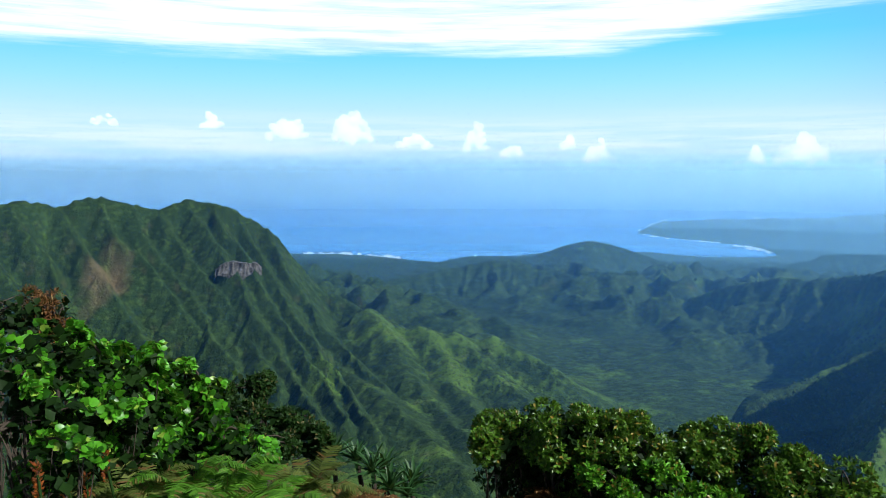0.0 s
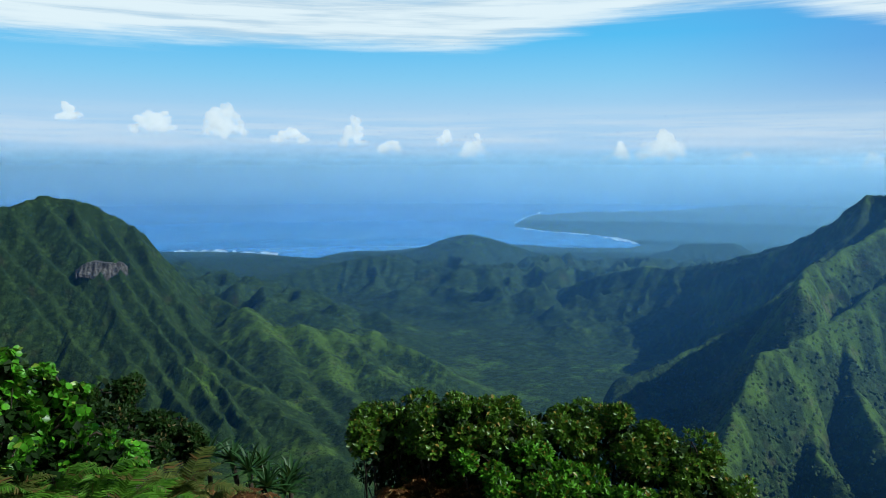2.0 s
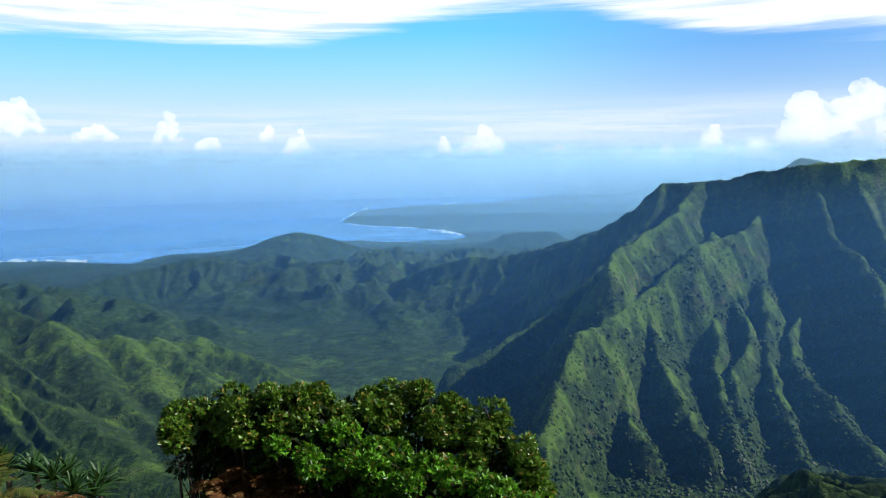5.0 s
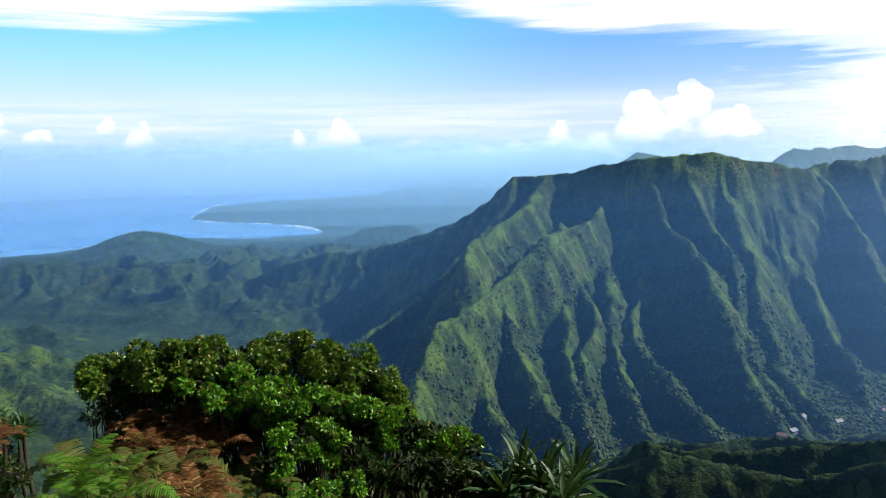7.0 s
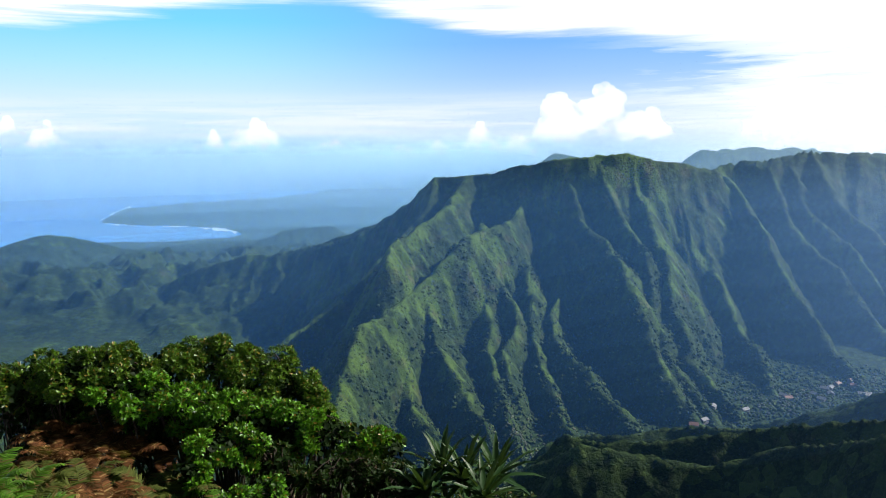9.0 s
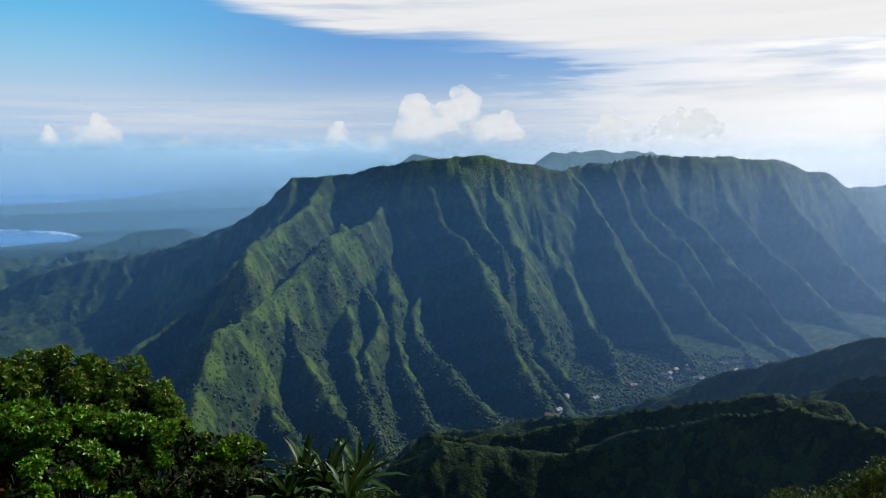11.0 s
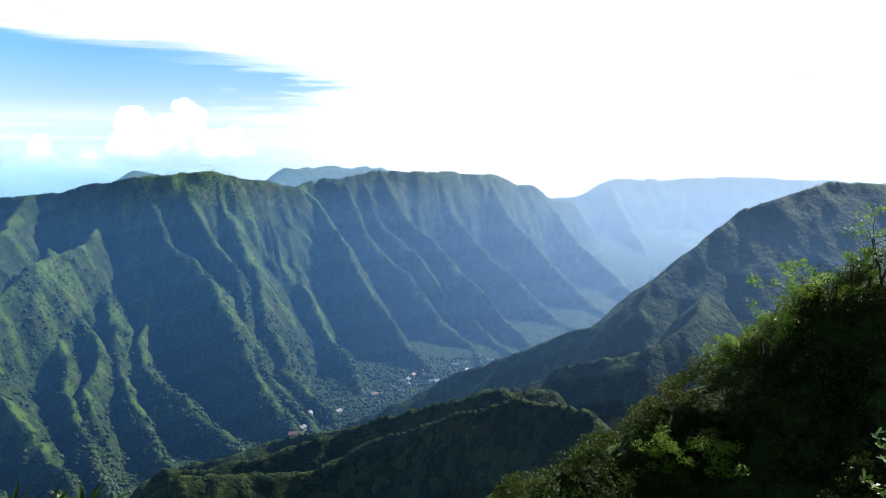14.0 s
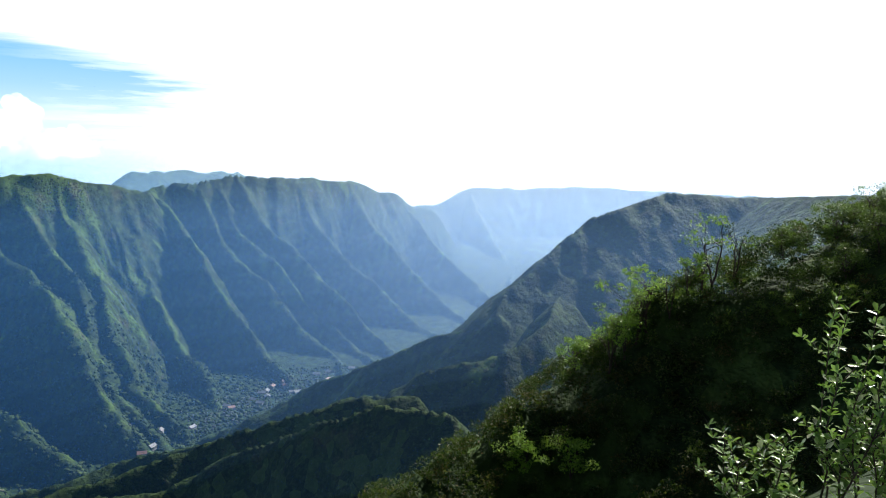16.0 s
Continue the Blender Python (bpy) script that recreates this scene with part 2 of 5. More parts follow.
FAR_PEAK = [(1643, 2015, 303), (1687, 1979, 334), (1715, 1954, 362), (1757, 1916, 345), (1812, 1864, 305)]
DOME = [(753, -100, 330), (719, -45, 333), (690, -13, 335), (670, 8, 330), (628, 49, 315), (585, 79, 289), (551, 98, 266), (530, 104, 250), (544, 135, 232), (560, 185, 210), (572, 240, 183), (578, 298, 155), (584, 349, 126), (586, 401, 96)]
DOME_SPUR = [(517, 58, 265), (443, 82, 240), (443, 124, 229), (450, 168, 205), (446, 204, 196), (433, 250, 179), (421, 288, 168), (406, 325, 161), (378, 372, 147), (353, 409, 134)]
LOW_SPUR = [(399, 130, 221), (396, 169, 218), (387, 209, 206), (376, 247, 190), (352, 296, 174), (335, 330, 166), (326, 352, 166), (313, 377, 146)]
LOW_SPUR_B = [(319, 85, 241), (327, 124, 241), (331, 165, 225), (328, 211, 202), (319, 241, 186), (307, 272, 184), (286, 307, 186), (272, 333, 165)]
NEAR_SLOPE = [(66, -23, 349.0), (68, -18, 348.0), (67, -11, 345.8), (66, -6, 343.2), (64, -2, 340.6), (62, 1, 338.6), (61, 3, 336.6), (60, 6, 335.6), (56, 8, 333.6), (53, 11, 331.6), (49, 13, 330.6), (46, 15, 329.6), (42, 17, 328.6)]
RIDGE_WEST = [(-1080, 1012, 299), (-1009, 1069, 315), (-904, 1147, 311), (-875, 1169, 313), (-827, 1203, 301), (-805, 1212, 313), (-774, 1226, 318), (-687, 1266, 293), (-643, 1289, 312), (-585, 1305, 302), (-545, 1311, 290), (-476, 1327, 249), (-425, 1334, 189), (-413, 1327, 159), (-339, 1296, 126), (-288, 1268, 108)]
GREEN_SPUR = [(-282, 1238, 104), (-252, 1224, 98), (-192, 1215, 94), (-138, 1202, 90), (-65, 1188, 84), (-12, 1150, 72), (38, 1109, 55), (61, 1078, 36)]
COAST_HILLS = [(-845, 2826, 4), (-679, 2871, 18), (-509, 2906, 12), (-358, 2928, -1), (-250, 2939, 30), (-185, 2944, 30), (-33, 2900, 41), (92, 2849, 89), (188, 2794, 119), (292, 2785, 100), (371, 2775, 73), (489, 2757, 42), (671, 2770, 16), (903, 2808, 32), (1061, 2806, 82), (1205, 2747, 91)]
MID_HILLS = [(-558, 2024, 33), (-402, 2112, 56), (-251, 2186, 85), (-138, 2196, 105), (39, 2150, 89), (156, 2044, 68), (274, 1931, 57), (337, 1819, 50)]
SPINE = [(328, 1770, 58), (406, 1671, 109), (490, 1576, 151), (539, 1506, 153), (624, 1419, 184), (688, 1310, 223)]
RIDGES = {"ridge_east": RIDGE_EAST, "ridge_far": RIDGE_FAR, "ridge_head": RIDGE_HEAD, "plateau": PLATEAU, "far_peak": FAR_PEAK, "dome": DOME, "dome_spur": DOME_SPUR, "low_spur": LOW_SPUR, "low_spur_b": LOW_SPUR_B, "near_slope": NEAR_SLOPE, "ridge_west": RIDGE_WEST, "green_spur": GREEN_SPUR, "coast_hills": COAST_HILLS, "mid_hills": MID_HILLS, "spine": SPINE}
RIBS = {"ridge_east": 26.0, "ridge_far": 26.0, "ridge_west": 20.0, "near_slope": 0.0, "dome_spur": 6.0, "low_spur": 6.0, "low_spur_b": 6.0, "coast_hills": 9.0, "mid_hills": 26.0, "spine": 26.0, "dome": 4.0, "green_spur": 6.0}
SLOPES = {"ridge_east": 1.6, "ridge_far": 1.6, "spine": 0.7, "near_slope": 1.0, "coast_hills": 0.45, "mid_hills": 0.5, "plateau": 0.7, "far_peak": 0.6, "ridge_west": 1.25, "green_spur": 0.5, "dome": 0.95, "dome_spur": 1.0, "low_spur": 1.15, "low_spur_b": 1.15}
EAST_A = [(743, 930, 270), (681, 892, 248), (595, 870, 236), (512, 842, 189), (448, 801, 166), (375, 763, 158), (327, 710, 118), (285, 654, 85), (245, 597, 75)]
EAST_B = [(714, 1044, 318), (649, 996, 276), (571, 954, 250), (491, 910, 226), (452, 844, 215)]
EAST_C = [(684, 1094, 316), (633, 1058, 253), (536, 1046, 181), (418, 1037, 101), (298, 1018, 60)]
EAST_D = [(795, 925, 326), (760, 883, 246), (734, 831, 205), (700, 787, 149), (653, 754, 134), (629, 702, 112), (609, 645, 93), (593, 583, 76), (576, 520, 62)]
EAST_E = [(814, 895, 317), (782, 846, 255), (771, 776, 224), (747, 718, 193), (720, 663, 160), (690, 610, 117), (661, 555, 89), (634, 496, 62)]
EAST_G = [(670, 934, 247), (633, 855, 186), (605, 767, 139), (541, 707, 101), (498, 631, 62)]
EAST_H = [(492, 871, 151), (481, 779, 114), (464, 691, 83), (434, 609, 62)]
EAST_I = [(423, 828, 119), (418, 742, 91), (395, 665, 64)]
EAST_J = [(911, 856, 330), (876, 777, 251), (833, 706, 198), (772, 656, 150), (730, 583, 95), (696, 496, 64)]
EAST_K = [(1015, 859, 318), (988, 774, 243), (936, 720, 176), (902, 642, 117), (856, 578, 84), (804, 522, 66)]
EAST_L = [(1131, 858, 324), (1083, 783, 292), (1037, 703, 224), (993, 618, 141), (948, 531, 84), (892, 459, 66)]
EAST_M = [(1203, 809, 331), (1157, 734, 233), (1126, 632, 161), (1083, 543, 98), (1034, 460, 68), (968, 412, 70)]
EAST_N = [(1270, 760, 347), (1226, 702, 273), (1197, 614, 215), (1167, 522, 155), (1130, 436, 94), (1079, 380, 75)]
EAST_O = [(1410, 713, 342), (1362, 649, 256), (1320, 569, 197), (1281, 475, 134), (1235, 388, 81), (1177, 333, 80)]
EAST_P = [(1557, 656, 336), (1485, 580, 252), (1422, 473, 171), (1354, 366, 94), (1271, 306, 85)]
EAST_Q = [(1801, 604, 270), (1668, 481, 184), (1529, 361, 123), (1380, 272, 95)]
EAST_R = [(2625, 632, 290), (2280, 495, 175), (1934, 359, 99), (1577, 275, 110)]
EAST_S = [(705, 909, 238), (665, 816, 172), (611, 734, 115), (565, 645, 72), (515, 560, 62)]
EAST_T = [(600, 898, 225), (578, 812, 149), (539, 739, 109), (499, 665, 78), (459, 592, 62)]
EAST_U = [(502, 841, 181), (487, 782, 142), (467, 725, 108), (451, 666, 66)]
EAST_V = [(861, 885, 339), (829, 805, 270), (794, 727, 218), (745, 663, 142), (704, 589, 99), (667, 508, 66)]
EAST_W = [(1237, 785, 336), (1191, 718, 252), (1160, 623, 188), (1123, 532, 112), (1082, 444, 74), (1022, 393, 72)]
SPURS_EAST = [EAST_A, EAST_B, EAST_C, EAST_D, EAST_E, EAST_G, EAST_H, EAST_I, EAST_J, EAST_K, EAST_L, EAST_M, EAST_N, EAST_O, EAST_P, EAST_Q, EAST_R, EAST_S, EAST_T, EAST_U, EAST_V, EAST_W]
WEST_A = [(-945, 1113, 297), (-825, 1041, 211), (-709, 963, 133), (-594, 884, 70)]
WEST_B = [(-890, 1158, 310), (-788, 1090, 226), (-683, 1022, 141), (-584, 948, 70)]
WEST_C = [(-828, 1196, 301), (-732, 1130, 224), (-630, 1066, 136), (-533, 996, 70)]
WEST_D = [(-774, 1226, 313), (-672, 1170, 231), (-572, 1110, 149), (-469, 1047, 70)]
WEST_E = [(-731, 1246, 302), (-612, 1171, 204), (-505, 1087, 120), (-412, 993, 70)]
WEST_F = [(-687, 1266, 292), (-563, 1173, 206), (-445, 1074, 117), (-351, 962, 66)]
WEST_G = [(-642, 1287, 306), (-531, 1193, 233), (-433, 1092, 149), (-337, 987, 68), (-263, 873, 60)]
WEST_H = [(-599, 1299, 302), (-494, 1199, 224), (-390, 1095, 133), (-296, 986, 70), (-227, 867, 57)]
WEST_I = [(-545, 1311, 286), (-456, 1201, 205), (-354, 1093, 126), (-263, 979, 66), (-191, 857, 55)]
WEST_J = [(-486, 1313, 259), (-429, 1235, 193), (-349, 1164, 112), (-275, 1089, 78), (-208, 1010, 60)]
WEST_K = [(-285, 1253, 121), (-211, 1108, 76), (-125, 963, 38), (-62, 812, 50)]
WEST_L = [(-313, 1086, 69), (-231, 1008, 60), (-176, 921, 57), (-121, 833, 46), (-63, 743, 45)]
WEST_M = [(-191, 1213, 102), (-136, 1110, 70), (-92, 1003, 43), (-69, 895, 48)]
WEST_N = [(-138, 1200, 97), (-78, 1120, 69), (-26, 1037, 51), (-2, 952, 46)]
WEST_O = [(-65, 1186, 93), (-21, 1176, 65), (40, 1165, 44)]
SPURS_WEST = [WEST_A, WEST_B, WEST_C, WEST_D, WEST_E, WEST_F, WEST_G, WEST_H, WEST_I, WEST_J, WEST_K, WEST_L, WEST_M, WEST_N, WEST_O]


VALLEY = [(2300, 420, 130), (1577, 275, 100), (1271, 306, 84), (1079, 380, 74), (892, 459, 66), (696, 496, 62), (500, 580, 52), (340, 660, 34),
          (190, 800, 20), (90, 980, 14), (70, 1250, 16), (100, 1550, 18), (-120, 1800, 14), (-500, 2300, 8), (-800, 3000, 2)]
LOOKOUT = [(240, -260, 338), (120, -110, 350), (40, -40, 350.5), (6, -8, 348.8), (0, -1, 348.4), (0.6, 3, 347.9), (1.4, 8, 346.2), (2, 14, 343.0), (0, 30, 331),
           (-20, 90, 290), (-60, 250, 200), (-80, 450, 115), (-40, 600, 62)]
SADDLE = [(66, -23, 349), (120, -60, 349), (400, -150, 345), (753, -100, 330)]


def along(x, y, line, slope, rib=0.0, pitch=40.0, seed=0, blunt=0.0):
    """The height of a ridge's flanks: its crest line less the way from it times the slope, and ribs that run down the flanks."""
    best = np.full(x.shape, -1e4)
    run = seed * 37.0
    for (x0, y0, z0), (x1, y1, z1) in zip(line[:-1], line[1:]):
        dx, dy = x1 - x0, y1 - y0
        size = math.hypot(dx, dy)
        t = np.clip(((x - x0) * dx + (y - y0) * dy) / (size * size), 0, 1)
        d = np.hypot(x - x0 - t * dx, y - y0 - t * dy)
        h = z0 + t * (z1 - z0) - slope * (np.sqrt(d * d + blunt * blunt) - blunt)
        if rib:
            u = (run + t * size) / pitch + 0.7 * fbm(x / 45, y / 45, 2, 7)
            wave = np.abs(u - np.floor(u) - 0.5) * 2
            u2 = u * 2.7 + 0.3
            wave = 0.7 * wave + 0.3 * np.abs(u2 - np.floor(u2) - 0.5) * 2
            h = h - rib * np.clip(d / 45, 0, 1) * (1 - wave)
        run += size
        best = np.maximum(best, h)
    return best


def raise_by(h, x, y, line, slope, reach, rib=0.0, pitch=40.0, seed=0, blunt=0.0):
    """Lifts h to the ridge where the ridge is near."""
    px, py = [p[0] for p in line], [p[1] for p in line]
    near = (x > min(px) - reach) & (x < max(px) + reach) & (y > min(py) - reach) & (y < max(py) + reach)
    h[near] = np.maximum(h[near], along(x[near], y[near], line, slope, rib, pitch, seed, blunt))
    return h


def sea_level(r, az):
    """The sea is level to the coast; further out it is drawn in, and rises to the horizon."""
    el = np.clip(-5.55 + (r - 3600) / 1280 * 5.2, None, -0.15)
    rise = np.clip((az + 52) / 14, 0, 1)
    return np.where(r < 3600, 0.0, (EYE + r * np.tan(np.radians(el))) * rise)


COAST_AZ = [-180, -60, -17.2, -16.3, -12.0, -7.6, 1.1, 4.9, 7.4, 12.9, 17.7, 27.2, 180]
COAST_R = [4900, 4900, 3650, 3510, 3430, 3585, 3300, 3270, 3000, 3324, 3420, 3600, 3600]
BAY_AZ = [-17.2, -15.9, -13.2, -10, -7.5]
BAY_R = [3640, 3733, 3809, 3856, 3939]
FAR_AZ = [-60, -40, -30.5, -25, -19, -12.4, -9.3, -8.6, -7.5]
FAR_R = [4800, 4750, 4610, 4420, 4270, 4225, 4165, 4104, 3960]


def is_land(x, y):
    """How far inside the shore a place lies, in metres; below 0 it is sea."""
    r = np.hypot(x, y)
    az = np.degrees(np.arctan2(-x, y))
    wob = 14 * fbm(az * 1.3, r * 0.004, 3, 5)
    inner = np.interp(az, COAST_AZ, COAST_R) - r + wob
    lo, hi = np.interp(az, BAY_AZ, BAY_R), np.interp(az, FAR_AZ, FAR_R)
    outer = np.where((az < -7.6) & (az > -75), np.minimum(r - lo, hi - r) + wob, -999.0)
    return np.maximum(inner, outer)


def carve(x, y, sx, sy, size, seed):
    """Gullies and sharp ribs of one size that run down the slope (sx, sy): 1 on a rib's crest, -1 in the gully's bed; and how they tilt the ground."""
    steep = np.hypot(sx, sy) + 1e-6
    ax, ay = -sy / steep, sx / steep          # across the fall line
    px, py = x / size, y / size
    ix, iy = np.floor(px).astype(np.int64), np.floor(py).astype(np.int64)
    total, tilt, norm = 0.0, 0.0, 1e-9
    for i in (-1, 0, 1):
        for j in (-1, 0, 1):
            cx, cy = ix + i, iy + j
            dx = px - cx - hash2(cx, cy, seed)
            dy = py - cy - hash2(cx, cy, seed + 1)
            w = np.clip(1 - (dx * dx + dy * dy) / 1.45, 0, 1) ** 2
            angle = (dx * ax + dy * ay) * 5.6
            total = total + np.cos(angle) * w
            tilt = tilt - np.sin(angle) * w
            norm = norm + w
    total, tilt = total / norm, tilt / norm * 5.6 / size
    crest = 1 - 2 * np.sqrt(np.clip((1 - total) / 2, 0, 1))
    return crest, tilt * ax, tilt * ay


GULLIES = ((46.0, 6.5), (21.0, 4.0), (9.5, 1.7))      # width, depth


def from_crest(x, y):
    """How far the nearest crest of a ridge or spur is, to 60 m."""
    best = np.full(x.shape, -60.0)
    for line in [*RIDGES.values(), *SPURS_EAST]:
        best = raise_by(best, x, y, [(a, b, 0.0) for a, b, c in line], 1.0, 60)
    return -best


def erode(x, y, sx, sy):
    """How far running water has cut the slope, and the mean of the ribs (+) and beds (-)."""
    cut, mark = np.zeros(x.shape), np.zeros(x.shape)
    fall = np.clip(np.hypot(sx, sy) / 0.8, 0, 1)
    for k, (size, deep) in enumerate(GULLIES):
        crest, tx, ty = carve(x, y, sx, sy, size, 501 + 7 * k)
        cut = cut + deep * fall * (crest - 0.45) * 0.5
        mark = mark + crest * fall * (0.5, 0.32, 0.18)[k]
        sx, sy = sx + tx * deep * fall * 0.6, sy + ty * deep * fall * 0.6
    return cut, mark


def lay(x, y):
    """The lie of the land before water cuts it, and how much of it is mountain side."""
    r = np.hypot(x, y)
    far = np.clip((r - 60) / 300, 0, 1)
    wx = x + far * (13 * fbm(x / 70, y / 70, 3, 11) + 4 * fbm(x / 19, y / 19, 2, 21))
    wy = y + far * (13 * fbm(x / 70, y / 70, 3, 31) + 4 * fbm(x / 19, y / 19, 2, 41))
    h = np.zeros(x.shape)
    d = np.full(x.shape, 1e9)
    for (x0, y0, z0), (x1, y1, z1) in zip(VALLEY[:-1], VALLEY[1:]):
        dx, dy = x1 - x0, y1 - y0
        t = np.clip(((wx - x0) * dx + (wy - y0) * dy) / (dx * dx + dy * dy), 0, 1)
        e = np.hypot(wx - x0 - t * dx, wy - y0 - t * dy)
        nearer = e < d
        d = np.where(nearer, e, d)
        h = np.where(nearer, z0 + t * (z1 - z0), h)
    h = h - 8 + np.minimum(d * 0.03, 12)
    # broken hills towards the coast
    open_land = np.clip((y - 1250) / 350, 0, 1) * np.clip((d - 40) / 160, 0, 1) * np.clip((2750 - r) / 450, 0.12, 1)
    fold = 1 - np.abs(fbm(wx / 260, wy / 260, 4, 101, 0.55)) * 2
    folds = 1 - np.abs(fbm(wx / 110, wy / 110, 3, 111, 0.55)) * 2
    h = h + open_land * (np.clip(fold, -0.2, 1) ** 2 * np.sign(fold) * 70 + np.clip(folds, -0.2, 1) * 24)
    floor = h.copy()
    for k, (name, line) in enumerate(RIDGES.items()):
        h = raise_by(h, wx, wy, line, SLOPES.get(name, 1.0), 420, RIBS.get(name, 10.0), 48.0, k)
    for k, line in enumerate(SPURS_EAST):
        h = raise_by(h, wx, wy, line, 1.65, 240, 17.0, 42.0, k, 9.0)
    for k, line in enumerate(SPURS_WEST):
        low = k >= 10
        h = raise_by(h, wx, wy, line, 0.62 if low else 1.2, 240, 6.0 if low else 14.0, 45.0, k, 12.0 if low else 2.0)
    h = raise_by(h, x, y, SADDLE, 0.75, 400)
    # the hill of the lookout: gentle on top, then steep
    near = r < 900
    a = along(x[near], y[near], LOOKOUT, 0.42)
    b = along(x[near], y[near], LOOKOUT, 0.95) + 4.0
    h[near] = np.maximum(h[near], np.minimum(a, b))
    up = np.maximum(np.clip((h - floor) / 40, 0, 1), 0.65 * open_land) * far * np.where(x < -60, 0.6, 1.0)
    own_side = np.clip((640 - 0.27 * x - y) / 120, 0, 1) * np.clip((x - 60) / 120, 0, 1)
    up = up * (1 - 0.72 * own_side)
    flute = 1 - np.abs(fbm(x / 60, y / 60, 4, 51))
    h = h + up * (6 * (flute - 0.75) + 3.5 * fbm(x / 28, y / 28, 3, 61))
    return h, up


def height(x, y, slope=None, marks=False):
    """The ground's height; slope: its fall to x and y where it is known."""
    r = np.hypot(x, y)
    h, up = lay(x, y)
    if slope is None:
        slope = ((lay(x + 2.5, y)[0] - h) / 2.5, (lay(x, y + 2.5)[0] - h) / 2.5)
    mark = np.zeros(x.shape)
    hilly = (up > 0.02) & (r < 3000)
    cut, mark[hilly] = erode(x[hilly], y[hilly], slope[0][hilly], slope[1][hilly])
    h[hilly] += up[hilly] * cut * (0.10 + 0.90 * np.clip((from_crest(x[hilly], y[hilly]) - 8) / 38, 0, 1))
    far = np.clip((r - 60) / 300, 0, 1)
    h = h + far * 1.1 * fbm(x / 8, y / 8, 2, 71)
    h = h + (1 - far) * np.clip((r - 12) / 40, 0, 1) * 1.2 * fbm(x / 9, y / 9, 3, 81)
    inside = is_land(x, y)
    level = sea_level(r, np.degrees(np.arctan2(-x, y)))
    shore = np.clip(inside / 60, 0, 1)
    land = np.maximum(level + 1.5 + 7 * shore + 5 * shore * fbm(x / 160, y / 160, 4, 91), np.where(r > 3300, -1e4, h))
    land = np.where((r < 3300) & (inside > 0), np.maximum(h * shore + (1 - shore) * 2, 1.5), land)
    z = np.where(inside > 0, land, level - 12)
    return (z, mark) if marks else z


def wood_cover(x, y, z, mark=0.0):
    """Where woods grow (1) and where grass does (0); they fill the gullies and leave the ribs, which also colours in
    the gullies' shade.
    """
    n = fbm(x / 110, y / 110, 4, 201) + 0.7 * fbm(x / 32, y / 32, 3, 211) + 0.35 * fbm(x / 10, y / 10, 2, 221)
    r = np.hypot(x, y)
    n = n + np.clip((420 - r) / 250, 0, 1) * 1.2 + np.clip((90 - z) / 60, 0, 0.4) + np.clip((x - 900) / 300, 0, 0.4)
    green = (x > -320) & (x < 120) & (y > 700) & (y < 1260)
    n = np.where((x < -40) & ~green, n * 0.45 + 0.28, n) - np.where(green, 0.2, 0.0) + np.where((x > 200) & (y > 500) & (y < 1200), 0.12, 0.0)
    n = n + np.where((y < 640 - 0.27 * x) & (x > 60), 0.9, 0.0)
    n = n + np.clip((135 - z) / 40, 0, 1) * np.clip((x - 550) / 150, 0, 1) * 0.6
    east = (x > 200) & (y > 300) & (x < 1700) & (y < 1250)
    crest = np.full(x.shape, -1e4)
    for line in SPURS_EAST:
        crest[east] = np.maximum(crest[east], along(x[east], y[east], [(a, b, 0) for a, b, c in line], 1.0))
    # the paler grass also puts the crests' sunlit bands into the ground colour
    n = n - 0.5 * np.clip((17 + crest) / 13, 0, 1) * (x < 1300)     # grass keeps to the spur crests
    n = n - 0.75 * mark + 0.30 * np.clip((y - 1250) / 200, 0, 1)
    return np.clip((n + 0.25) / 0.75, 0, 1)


def build_ground():
    az = np.concatenate([np.arange(-108, 41, 0.155), np.arange(41, 252, 3.5)])
    rad = np.concatenate([np.geomspace(0.02, 300, 75), np.arange(302.5, 1330, 2.5), np.arange(1330, 2000, 6.0), np.arange(2000, 2900, 11.0), np.arange(2900, 4940, 28.0)])
    a, r = np.meshgrid(np.radians(az), rad)
    x, y = -np.sin(a) * r, np.cos(a) * r
    flat = lay(x.ravel(), y.ravel())[0].reshape(x.shape)
    out = np.gradient(flat, rad, axis=0)
    turn = np.gradient(flat, np.radians(az), axis=1) / r
    slope = (-np.sin(a) * out - np.cos(a) * turn, np.cos(a) * out - np.sin(a) * turn)
    z, mark = height(x.ravel(), y.ravel(), (slope[0].ravel(), slope[1].ravel()), True)
    z = z.reshape(x.shape)
    verts = np.stack([x, y, z], -1).reshape(-1, 3)
    faces = grid_faces(len(rad), len(az), True)
    ob = new("ground", mesh_from("ground", verts, faces, MAT_LAND))
    slip = ob.data.attributes.new("bare", "FLOAT", "POINT")
    gap = fbm(x / 14, y / 14, 3, 301).ravel() * 0.6
    slip.data.foreach_set("value", np.clip(1.3 - np.hypot((x.ravel() + 697) / 32, (y.ravel() - 1120) / 50) + gap, 0, 1).astype(np.float32))
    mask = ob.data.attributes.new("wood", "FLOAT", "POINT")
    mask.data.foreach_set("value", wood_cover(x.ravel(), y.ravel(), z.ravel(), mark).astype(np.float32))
    return tagged(ob, "green volcanic valley with fluted ridges and coastal hills", "terrain", kind="structure")


